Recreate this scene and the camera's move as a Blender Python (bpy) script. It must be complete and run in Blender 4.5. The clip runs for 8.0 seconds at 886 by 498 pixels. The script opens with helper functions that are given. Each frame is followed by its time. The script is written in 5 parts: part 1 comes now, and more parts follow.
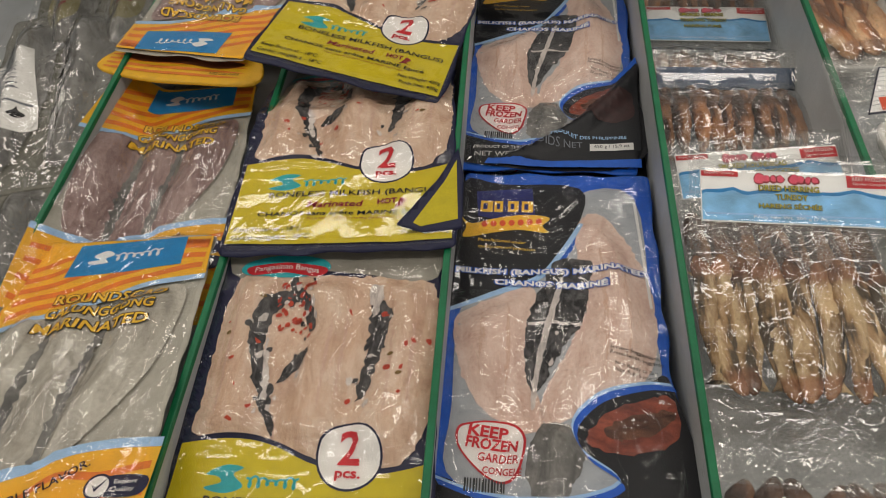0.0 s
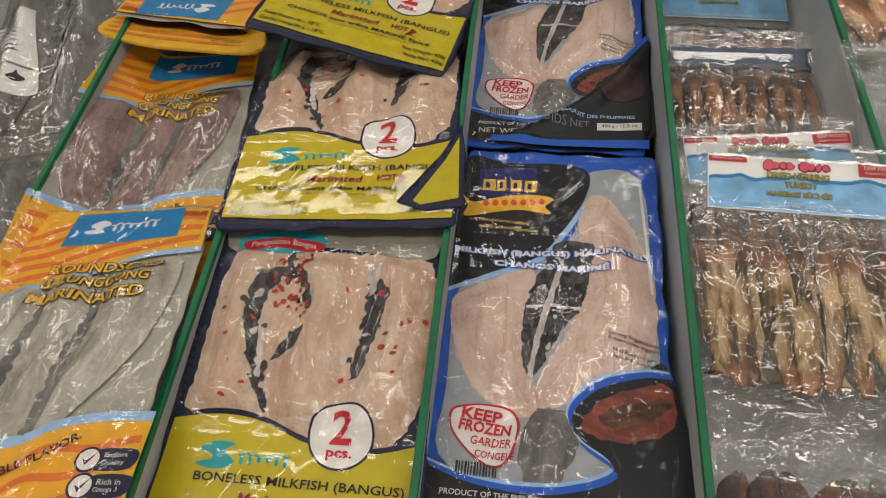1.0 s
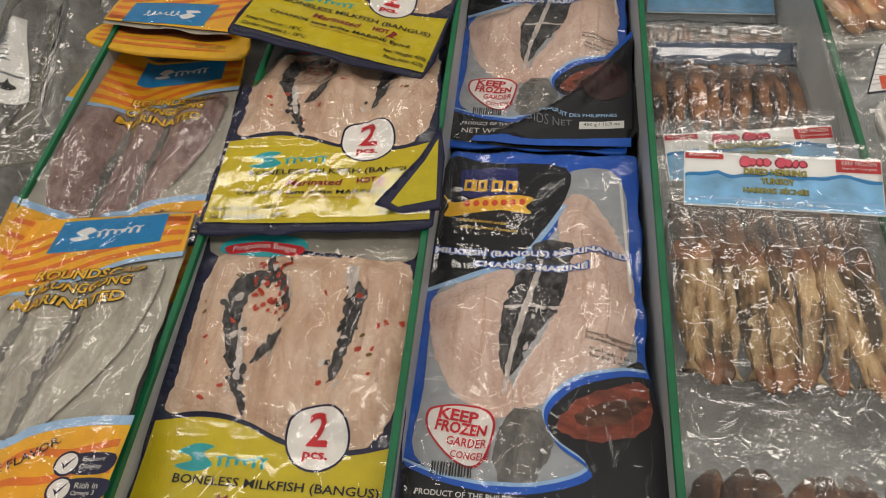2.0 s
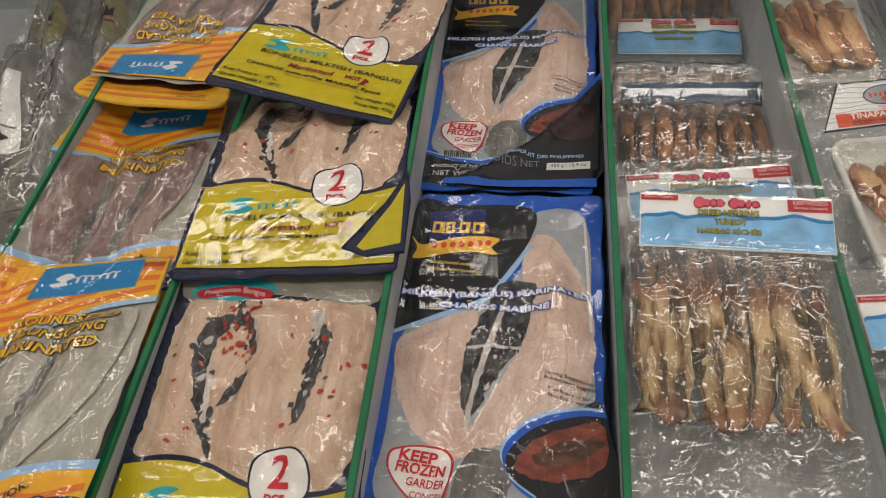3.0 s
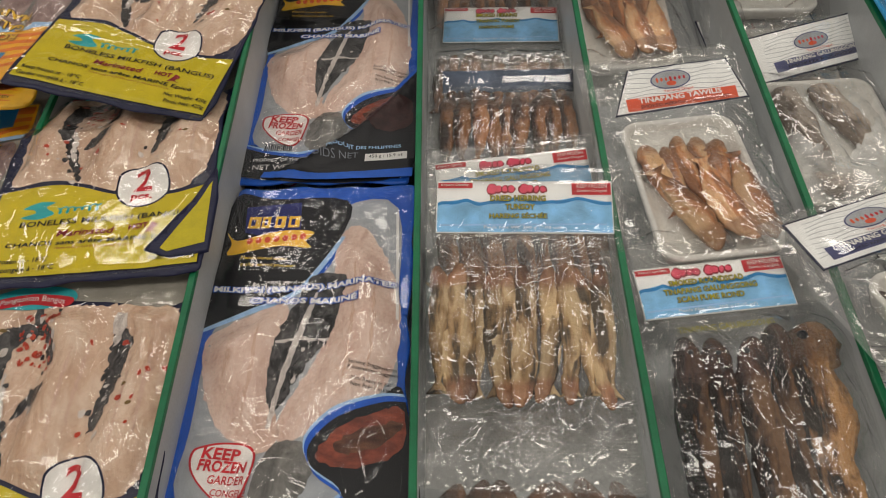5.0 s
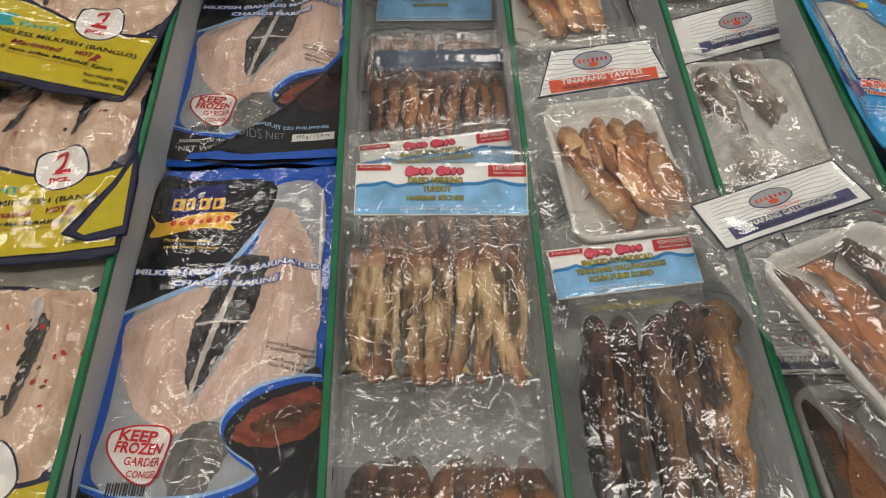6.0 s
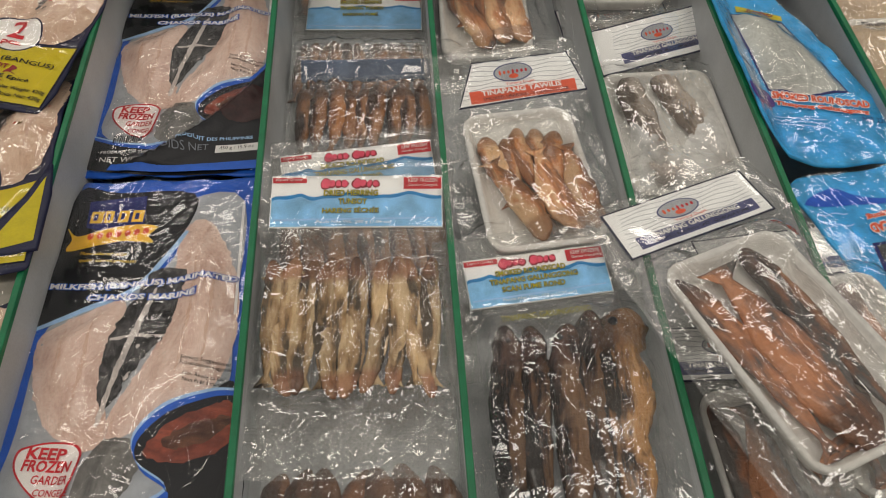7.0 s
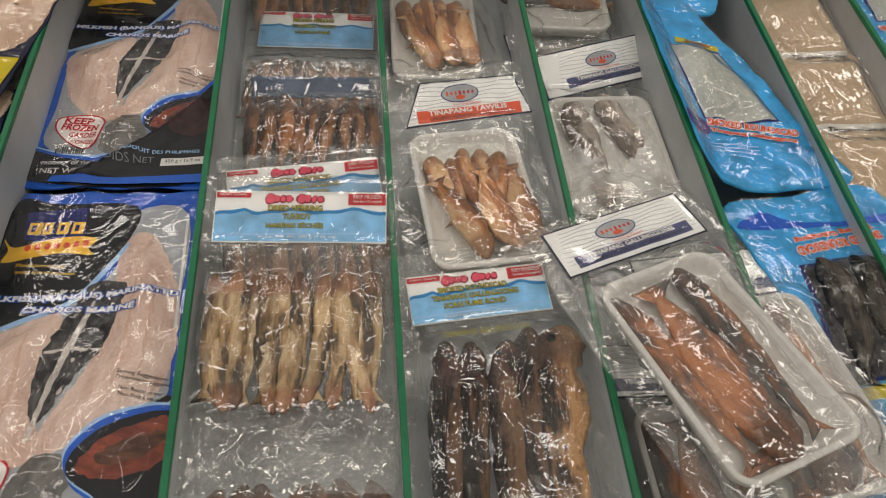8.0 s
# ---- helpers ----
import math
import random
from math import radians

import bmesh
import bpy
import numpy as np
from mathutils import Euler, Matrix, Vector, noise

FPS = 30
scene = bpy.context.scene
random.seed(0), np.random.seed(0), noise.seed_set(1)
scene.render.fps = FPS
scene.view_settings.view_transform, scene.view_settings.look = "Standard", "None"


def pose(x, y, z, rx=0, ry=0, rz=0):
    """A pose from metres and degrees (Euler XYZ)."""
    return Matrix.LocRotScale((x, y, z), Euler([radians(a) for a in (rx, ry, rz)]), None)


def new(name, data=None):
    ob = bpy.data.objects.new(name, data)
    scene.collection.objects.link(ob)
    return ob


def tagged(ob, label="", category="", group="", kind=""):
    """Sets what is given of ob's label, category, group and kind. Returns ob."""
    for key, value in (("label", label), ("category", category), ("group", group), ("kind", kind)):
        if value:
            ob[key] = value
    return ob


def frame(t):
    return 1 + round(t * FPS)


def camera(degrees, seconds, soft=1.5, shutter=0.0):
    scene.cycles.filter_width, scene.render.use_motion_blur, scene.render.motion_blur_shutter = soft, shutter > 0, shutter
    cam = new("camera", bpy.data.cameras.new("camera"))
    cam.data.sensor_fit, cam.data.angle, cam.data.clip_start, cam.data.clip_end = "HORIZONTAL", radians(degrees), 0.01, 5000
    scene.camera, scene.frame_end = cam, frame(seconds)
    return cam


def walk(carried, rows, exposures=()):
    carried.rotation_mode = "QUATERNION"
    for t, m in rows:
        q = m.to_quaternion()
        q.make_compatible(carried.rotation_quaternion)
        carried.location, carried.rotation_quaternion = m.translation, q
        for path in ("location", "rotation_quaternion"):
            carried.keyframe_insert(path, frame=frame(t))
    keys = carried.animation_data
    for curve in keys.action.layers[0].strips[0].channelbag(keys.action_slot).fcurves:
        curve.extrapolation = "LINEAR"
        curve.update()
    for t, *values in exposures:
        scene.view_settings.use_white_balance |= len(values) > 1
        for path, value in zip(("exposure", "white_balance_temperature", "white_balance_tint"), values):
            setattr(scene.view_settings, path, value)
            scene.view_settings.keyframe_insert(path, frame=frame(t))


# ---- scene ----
cam = camera(63.8, 8.0, soft=1.0)
METRES, EYE, TILT, LEAN, TURN = 0.38, 0.677, -52.8, 4.4, 4.4
ROWS = [
    (0.0, 0.0, 0.0, 0.0, -0.0, 0.0, 0.0),
    (0.5, -0.0005, 0.0146, 0.012, 0.34, -1.69, -1.15),
    (1.0, 0.0243, 0.0298, 0.0273, 0.73, -2.51, -1.51),
    (1.5, 0.0561, 0.028, 0.0315, 1.16, -2.83, -1.17),
    (3.0, 0.2514, -0.0175, 0.0761, 2.87, -0.37, 0.18),
    (3.5, 0.2899, -0.0565, 0.0844, 2.84, 3.35, 0.27),
    (4.0, 0.3617, -0.0531, 0.0955, 0.32, 1.94, 1.21),
    (4.5, 0.4355, -0.049, 0.0842, -2.29, 0.74, 2.05),
    (5.0, 0.5451, -0.056, 0.0929, -4.09, -1.94, 2.94),
    (6.5, 0.7509, -0.1147, 0.1225, -7.32, -4.43, 3.24),
    (7.0, 0.8306, -0.1318, 0.1361, -8.83, -4.47, 3.57),
    (7.5, 0.881, -0.1581, 0.1455, -10.98, -3.82, 3.73),
    (8.0, 0.8665, -0.1646, 0.1282, -12.11, -3.08, 2.55),
]
walk(cam, [(t, pose(0, 0, EYE, TILT, LEAN, TURN) @ pose(METRES * x, METRES * y, METRES * z, 90 + pitch, roll, yaw)) for t, x, y, z, yaw, pitch, roll in ROWS])

# ---- light ----
world = bpy.data.worlds.new("store_air")
scene.world = world
world.use_nodes = True
world.node_tree.nodes["Background"].inputs[0].default_value = (1.0, 0.93, 0.82, 1)
world.node_tree.nodes["Background"].inputs[1].default_value = 0.2


def tube_lamp(x, y, z, sx, sy, watts):
    d = bpy.data.lights.new("ceiling_tube", "AREA")
    d.shape, d.size, d.size_y, d.energy, d.color = "RECTANGLE", sx, sy, watts, (1.0, 0.93, 0.84)
    ob = new("ceiling_tube", d)
    ob.matrix_world = pose(x, y, z)
    return ob


for lx in (-2.9, -0.95, 1.0, 2.95):
    for ly in (-2.3, 0.25, 2.15):
        tube_lamp(lx, ly, 2.235, 1.4, 0.34, 10.6)

# ---- materials ----


def col(r, g, b):
    """A linear colour from the usual 0 to 255 values."""
    f = lambda c: (c / 255 / 12.92) if c < 10 else ((c / 255 + 0.055) / 1.055) ** 2.4
    return (f(r), f(g), f(b), 1)


def mix(a, b, k):
    return tuple(a[i] * (1 - k) + b[i] * k for i in range(4))


MATS = {}


def nodes_of(name):
    m = bpy.data.materials.new(name)
    m.use_nodes = True
    n = m.node_tree.nodes
    return m, n, m.node_tree.links, n["Principled BSDF"]


def noise_tex(n, l, scale, detail=4, stretch=(1, 1, 1), distort=0.0, rough=0.55):
    tc, mp, t = n.new("ShaderNodeTexCoord"), n.new("ShaderNodeMapping"), n.new("ShaderNodeTexNoise")
    mp.inputs["Scale"].default_value = stretch
    t.inputs["Scale"].default_value, t.inputs["Detail"].default_value = scale, detail
    t.inputs["Distortion"].default_value, t.inputs["Roughness"].default_value = distort, rough
    l.new(tc.outputs["Object"], mp.inputs["Vector"])
    l.new(mp.outputs["Vector"], t.inputs["Vector"])
    return t


def ramp(n, l, src, stops):
    r = n.new("ShaderNodeValToRGB")
    while len(r.color_ramp.elements) < len(stops):
        r.color_ramp.elements.new(0.5)
    for e, (p, c) in zip(r.color_ramp.elements, stops):
        e.position, e.color = p, c
    l.new(src, r.inputs["Fac"])
    return r


def mixer(n, l, fac, a, b, mode="MIX"):
    m = n.new("ShaderNodeMix")
    m.data_type, m.blend_type = "RGBA", mode
    for k, v in ((0, fac), (6, a), (7, b)):
        if hasattr(v, "links"):
            l.new(v, m.inputs[k])
        else:
            m.inputs[k].default_value = v
    return m.outputs[2]


def bumped(n, l, p, src, dist, strength=1.0):
    b = n.new("ShaderNodeBump")
    b.inputs["Distance"].default_value, b.inputs["Strength"].default_value = dist, strength
    l.new(src, b.inputs["Height"])
    l.new(b.outputs["Normal"], p.inputs["Normal"])


def paint(name, c, rough=0.45, var=0.12, metal=0.0, scale=60, bump=0.0004, fine=400):
    """Ink, plastic or paint with a little cloudiness and a fine grain."""
    if name in MATS:
        return MATS[name]
    m, n, l, p = nodes_of(name)
    a, b = noise_tex(n, l, scale), noise_tex(n, l, fine, 3)
    r1 = ramp(n, l, a.outputs["Fac"], [(0.3, mix(c, (0, 0, 0, 1), var)), (0.7, tuple(min(1.0, k * (1 + var)) for k in c))])
    out = mixer(n, l, 0.12, r1.outputs["Color"], b.outputs["Fac"], "OVERLAY")
    l.new(out, p.inputs["Base Color"])
    p.inputs["Roughness"].default_value, p.inputs["Metallic"].default_value = rough, metal
    bumped(n, l, p, b.outputs["Fac"], bump)
    MATS[name] = m
    return m


def flesh(name, light, mid, dark, stretch=(1, 0.4, 1), scale=46, rough=0.38, spots=0.0, spot=(0.1, 0.02, 0.01, 1)):
    """Fish flesh or skin: long soft fibres, blotches, small specks, damp relief."""
    if name in MATS:
        return MATS[name]
    m, n, l, p = nodes_of(name)
    a = noise_tex(n, l, scale, 6, stretch, 1.2)
    b = noise_tex(n, l, scale * 0.45, 3)
    f = noise_tex(n, l, scale * 6, 4)
    r1 = ramp(n, l, a.outputs["Fac"], [(0.3, dark), (0.47, mid), (0.68, light)])
    r2 = ramp(n, l, b.outputs["Fac"], [(0.35, mid), (0.65, light)])
    c = mixer(n, l, 0.45, r1.outputs["Color"], r2.outputs["Color"])
    c = mixer(n, l, 0.3, c, f.outputs["Fac"], "OVERLAY")
    if spots:
        s = noise_tex(n, l, scale * 2.2, 2, (1, 0.7, 1))
        k = ramp(n, l, s.outputs["Fac"], [(0.66 - spots, (0, 0, 0, 1)), (0.72 - spots, (1, 1, 1, 1))])
        c = mixer(n, l, k.outputs["Color"], c, spot)
    l.new(c, p.inputs["Base Color"])
    p.inputs["Roughness"].default_value = rough
    p.inputs["Subsurface Weight"].default_value = 0.0
    sm = n.new("ShaderNodeMath")
    sm.operation = "ADD"
    l.new(a.outputs["Fac"], sm.inputs[0])
    l.new(f.outputs["Fac"], sm.inputs[1])
    bumped(n, l, p, sm.outputs[0], 0.0011)
    MATS[name] = m
    return m


def own_noise(n, l, scale, detail, stretch, distort=0.0):
    """Noise with a shift of its own for every object, so that no two fish are marked alike."""
    t = noise_tex(n, l, scale, detail, stretch, distort)
    t.noise_dimensions = "4D"
    info, mu = n.new("ShaderNodeObjectInfo"), n.new("ShaderNodeMath")
    mu.operation, mu.inputs[1].default_value = "MULTIPLY", 37.0
    l.new(info.outputs["Random"], mu.inputs[0])
    l.new(mu.outputs[0], t.inputs["W"])
    return t


def skin(name, back, side, belly, width, rough=0.3, spot=(0.02, 0.015, 0.01, 1), amount=0.0, sheen=0.0, head=None, length=0.15):
    """Skin of a whole fish: darker back on one flank running to a lighter belly, a head of its own colour, patches, scales and cross wrinkles."""
    m, n, l, p = nodes_of(name)
    tc, sx = n.new("ShaderNodeTexCoord"), n.new("ShaderNodeSeparateXYZ")
    l.new(tc.outputs["Object"], sx.inputs[0])
    wob = own_noise(n, l, 95, 6, (1, 0.22, 1), 0.8)
    patch = own_noise(n, l, 34, 4, (1, 0.5, 1), 0.6)
    ma, mb, mc = n.new("ShaderNodeMath"), n.new("ShaderNodeMath"), n.new("ShaderNodeMath")
    for q in (ma, mb, mc):
        q.operation = "MULTIPLY_ADD"
    ma.inputs[1].default_value, ma.inputs[2].default_value = 0.5 / width, -0.42
    l.new(sx.outputs["X"], ma.inputs[0])
    mb.inputs[1].default_value = 0.85
    l.new(wob.outputs["Fac"], mb.inputs[0])
    l.new(ma.outputs[0], mb.inputs[2])
    mc.inputs[1].default_value = 1.15
    l.new(patch.outputs["Fac"], mc.inputs[0])
    l.new(mb.outputs[0], mc.inputs[2])
    r = ramp(n, l, mc.outputs[0], [(0.42, back), (0.56, side), (0.74, belly)])
    s = own_noise(n, l, 150, 3, (1, 0.6, 1))
    k = ramp(n, l, s.outputs["Fac"], [(0.60 - amount, (0, 0, 0, 1)), (0.80 - amount, (0.7, 0.7, 0.7, 1))])
    c = mixer(n, l, k.outputs["Color"], r.outputs["Color"], spot)
    if head:
        far = n.new("ShaderNodeMapRange")
        far.interpolation_type = "SMOOTHSTEP"
        far.inputs[1].default_value, far.inputs[2].default_value = length * 0.26, length * 0.34
        far.inputs[3].default_value, far.inputs[4].default_value = 0.0, 0.75
        l.new(sx.outputs["Y"], far.inputs[0])
        hd = ramp(n, l, patch.outputs["Fac"], [(0.36, mix(head, (0, 0, 0, 1), 0.6)), (0.62, head)])
        c = mixer(n, l, far.outputs[0], c, hd.outputs["Color"])
    info = n.new("ShaderNodeObjectInfo")
    hv = n.new("ShaderNodeHueSaturation")
    mr = n.new("ShaderNodeMapRange")
    mr.inputs[3].default_value, mr.inputs[4].default_value = 0.75, 1.25
    l.new(info.outputs["Random"], mr.inputs[0])
    l.new(mr.outputs[0], hv.inputs["Value"])
    l.new(c, hv.inputs["Color"])
    l.new(hv.outputs[0], p.inputs["Base Color"])
    v = n.new("ShaderNodeTexVoronoi")
    v.inputs["Scale"].default_value = 380
    l.new(tc.outputs["Object"], v.inputs["Vector"])
    cross = own_noise(n, l, 60, 4, (0.5, 1.6, 1), 1.6)
    sm, sn = n.new("ShaderNodeMath"), n.new("ShaderNodeMath")
    sm.operation = sn.operation = "MULTIPLY_ADD"
    sm.inputs[1].default_value, sn.inputs[1].default_value = 0.1, 0.6
    l.new(v.outputs["Distance"], sm.inputs[0])
    l.new(wob.outputs["Fac"], sm.inputs[2])
    l.new(cross.outputs["Fac"], sn.inputs[0])
    l.new(sm.outputs[0], sn.inputs[2])
    bumped(n, l, p, sn.outputs[0], 0.0055)
    p.inputs["Roughness"].default_value = rough
    p.inputs["Metallic"].default_value = sheen
    p.inputs["Coat Weight"].default_value, p.inputs["Coat Roughness"].default_value = 0.5, 0.12
    MATS[name] = m
    return m


def clear_film(name, haze, rough, scale, depth, gloss=2.0):
    """Thin clear plastic film in smooth waves with a few sharp folds: see-through, mirror gloss on both faces, a slight milky haze in patches."""
    m, n, l, p = nodes_of(name)
    n.remove(p)
    wide = noise_tex(n, l, scale, 1, (1, 0.62, 1), 0.9)
    small = noise_tex(n, l, scale * 2.6, 2, (0.8, 1, 1), 1.4)
    fold = noise_tex(n, l, scale * 0.8, 2, (1, 0.5, 1), 1.8)
    away = n.new("ShaderNodeMath")
    away.operation, away.inputs[1].default_value = "SUBTRACT", 0.5
    l.new(fold.outputs["Fac"], away.inputs[0])
    ab = n.new("ShaderNodeMath")
    ab.operation = "ABSOLUTE"
    l.new(away.outputs[0], ab.inputs[0])
    crest = n.new("ShaderNodeMapRange")
    crest.interpolation_type = "SMOOTHSTEP"
    crest.inputs[1].default_value, crest.inputs[2].default_value = 0.0, 0.05
    crest.inputs[3].default_value, crest.inputs[4].default_value = 0.12, 0.0
    l.new(ab.outputs[0], crest.inputs[0])
    s1, s2, s3 = n.new("ShaderNodeMath"), n.new("ShaderNodeMath"), n.new("ShaderNodeMath")
    s1.operation, s1.inputs[1].default_value = "MULTIPLY_ADD", 0.17
    l.new(small.outputs["Fac"], s1.inputs[0])
    l.new(wide.outputs["Fac"], s1.inputs[2])
    l.new(s1.outputs[0], s2.inputs[0])
    l.new(crest.outputs[0], s2.inputs[1])
    slack = n.new("ShaderNodeAttribute")
    slack.attribute_name = "slack"
    s3.operation = "MULTIPLY"
    l.new(s2.outputs[0], s3.inputs[0])
    l.new(slack.outputs["Fac"], s3.inputs[1])
    b = n.new("ShaderNodeBump")
    b.inputs["Distance"].default_value = depth
    l.new(s3.outputs[0], b.inputs["Height"])
    tr, gl, df = n.new("ShaderNodeBsdfTransparent"), n.new("ShaderNodeBsdfGlossy"), n.new("ShaderNodeBsdfDiffuse")
    tr.inputs["Color"].default_value = (0.98, 0.98, 0.97, 1)
    gl.inputs["Roughness"].default_value = rough
    df.inputs["Color"].default_value = (0.8, 0.8, 0.78, 1)
    l.new(b.outputs[0], gl.inputs["Normal"])
    fr = n.new("ShaderNodeFresnel")
    fr.inputs["IOR"].default_value = 1.5
    both = n.new("ShaderNodeMath")
    both.operation, both.use_clamp = "MULTIPLY", True
    both.inputs[1].default_value = gloss
    l.new(fr.outputs[0], both.inputs[0])
    milk = noise_tex(n, l, 16, 3)
    mr = n.new("ShaderNodeMapRange")
    mr.inputs[1].default_value, mr.inputs[2].default_value = 0.3, 0.7
    mr.inputs[3].default_value, mr.inputs[4].default_value = haze * 0.2, haze * 1.8
    l.new(milk.outputs["Fac"], mr.inputs[0])
    m1, m2 = n.new("ShaderNodeMixShader"), n.new("ShaderNodeMixShader")
    l.new(mr.outputs[0], m1.inputs[0])
    l.new(tr.outputs[0], m1.inputs[1])
    l.new(df.outputs[0], m1.inputs[2])
    l.new(both.outputs[0], m2.inputs[0])
    l.new(m1.outputs[0], m2.inputs[1])
    l.new(gl.outputs[0], m2.inputs[2])
    l.new(m2.outputs[0], n["Material Output"].inputs["Surface"])
    MATS[name] = m
    return m


FILM = clear_film("clear_film", 0.04, 0.06, 17, 0.0080, 2.5)
FILM_TIGHT = clear_film("vacuum_film", 0.05, 0.065, 21, 0.0078, 2.7)
FILM_PRINT = clear_film("print_gloss", 0.006, 0.075, 18, 0.0058, 1.7)
FOGGY = clear_film("frosted_film", 0.12, 0.12, 40, 0.003)
FROSTED = clear_film("rime_film", 0.5, 0.3, 30, 0.002, 1.0)

NAVY = paint("navy_ink", col(22, 26, 62))
YELLOW = paint("yellow_ink", col(204, 187, 10), var=0.08)
TEAL = paint("teal_ink", col(38, 168, 176))
WHITE = paint("white_ink", col(232, 230, 226), var=0.05)
BLACK = paint("black_ink", col(17, 18, 24))
RED = paint("red_ink", col(196, 32, 44))
DKRED = paint("dark_red_ink", col(140, 26, 40))
ROYAL = paint("royal_blue_ink", col(24, 92, 196))
SKYLINE = paint("pale_blue_ink", col(160, 196, 232))
GOLD = paint("gold_ink", col(236, 190, 52))
DEEPBLUE = paint("deep_blue_ink", col(30, 40, 110))
ORANGE = paint("orange_ink", col(224, 126, 44))
STRIPE = paint("stripe_yellow_ink", col(236, 180, 38), var=0.08)
LABELBLUE = paint("label_blue_ink", col(24, 132, 190))
# sea blue print, paled to carry the lamp glare of the film over it
SEA = paint("glare_paled_sea_ink", col(138, 194, 230), var=0.25, scale=45)
PINK = paint("pink_ink", col(226, 84, 112))
GREENISH = paint("lime_ink", col(186, 176, 34))
GREY_INK = paint("grey_ink", col(120, 124, 132))
CARD = paint("header_card", col(242, 242, 240), var=0.06, rough=0.5)
SILVER = paint("silver_print", col(168, 172, 176), rough=0.3)
ORANGERED = paint("orange_red_ink", col(222, 92, 52))
SLATE = paint("slate_blue_ink", col(74, 78, 122))
CYAN = paint("cyan_bag", col(58, 164, 220), var=0.3, scale=35)
PURPLE = paint("purple_ink", col(88, 60, 140))
FOAM = paint("white_foam", col(226, 224, 218), rough=0.6, var=0.08, scale=120, bump=0.001, fine=900)
GREY = paint("grey_enamel", col(184, 187, 188), rough=0.42, var=0.14, scale=9, bump=0.0003)
GREEN = paint("green_edge_plastic", col(16, 116, 74), rough=0.4, var=0.2, scale=30)
DARKGREY = paint("dark_trim", col(52, 54, 56), rough=0.5)

PALE = flesh("pale_fillet", col(228, 207, 195), col(210, 182, 167), col(182, 144, 130))
PALE_HOT = flesh("spiced_fillet", col(224, 202, 182), col(205, 174, 149), col(174, 132, 108))
GREYFISH = flesh("frosted_grey_fillet", col(206, 202, 190), col(170, 164, 152), col(122, 116, 108))
MAUVE = flesh("purple_grey_fillet", col(178, 156, 150), col(144, 118, 114), col(100, 78, 78), scale=80)
BELLY = flesh("black_belly_skin", col(112, 110, 110), col(26, 26, 30), col(6, 6, 9), scale=110, stretch=(1, 0.5, 1))
FROST = flesh("frost_crust", col(226, 220, 214), col(196, 186, 180), col(110, 102, 100), scale=90, rough=0.6)
SINEW = flesh("flesh_groove", col(216, 188, 170), col(204, 172, 154), col(188, 154, 136))
CHILI = flesh("chili_flake", col(214, 92, 62), col(190, 60, 42), col(150, 44, 32), scale=160, rough=0.3)
ROAST = flesh("roast_fish_print", col(168, 84, 58), col(104, 46, 36), col(36, 18, 18), scale=60, stretch=(0.35, 1, 1))
ROAST_CORE = flesh("roast_core_print", col(124, 82, 58), col(76, 46, 36), col(28, 17, 16), scale=80, stretch=(0.35, 1, 1))
FLAKES = flesh("fish_flakes", col(206, 186, 158), col(192, 170, 142), col(172, 148, 120), stretch=(1, 0.6, 1), scale=30)
GREYSKIN = flesh("silver_grey_skin", col(150, 148, 142), col(100, 98, 96), col(58, 58, 60), scale=40)
WINDOWFISH = flesh("frosted_dried_fish", col(206, 208, 202), col(178, 180, 174), col(136, 136, 132), scale=40)

# ---- helpers for shapes ----


def place(name, bm, mat, parent=None, label="", smooth=True):
    me = bpy.data.meshes.new(name)
    bm.normal_update()
    if smooth:
        for f in bm.faces:
            f.smooth = True
    bm.to_mesh(me)
    bm.free()
    me.materials.append(mat)
    ob = new(name, me)
    if parent:
        ob.parent = parent
    if label:
        ob["label"] = label
    return ob


def box(bm, x0, y0, z0, x1, y1, z1, bevel=0.0):
    r = bmesh.ops.create_cube(bm, size=1)
    for v in r["verts"]:
        v.co = Vector((x0 if v.co.x < 0 else x1, y0 if v.co.y < 0 else y1, z0 if v.co.z < 0 else z1))
    if bevel:
        es = list({e for v in r["verts"] for e in v.link_edges})
        bmesh.ops.bevel(bm, geom=es, offset=bevel, segments=2, profile=0.5, affect="EDGES")


def boxed(name, dims, mat, parent=None, label="", bevel=0.0):
    bm = bmesh.new()
    box(bm, *dims, bevel)
    return place(name, bm, mat, parent, label, smooth=False)


def curve_loop(pts, n=6, closed=True):
    """A smooth loop through a few corner points (millimetres to metres)."""
    p = np.array(pts, float) * 0.001
    k, out = len(p), []
    for i in range(k if closed else k - 1):
        a, b, c, d = (p[(i + j - 1) % k] if closed else p[min(max(i + j - 1, 0), k - 1)] for j in range(4))
        for s in range(n):
            t = s / n
            out.append(0.5 * ((2 * b) + (c - a) * t + (2 * a - 5 * b + 4 * c - d) * t * t + (3 * b - a - 3 * c + d) * t ** 3))
    if not closed:
        out.append(p[-1])
    return np.array(out)


def poly(pts):
    return np.array(pts, float) * 0.001


def rect(u0, v0, u1, v1):
    return poly([(u0, v0), (u1, v0), (u1, v1), (u0, v1)])


def ellipse(cu, cv, ru, rv, n=28, turn=0.0):
    a = np.linspace(0, 2 * np.pi, n, endpoint=False)
    x, y = ru * np.cos(a), rv * np.sin(a)
    c, s = np.cos(radians(turn)), np.sin(radians(turn))
    return np.stack([cu + x * c - y * s, cv + x * s + y * c], 1) * 0.001


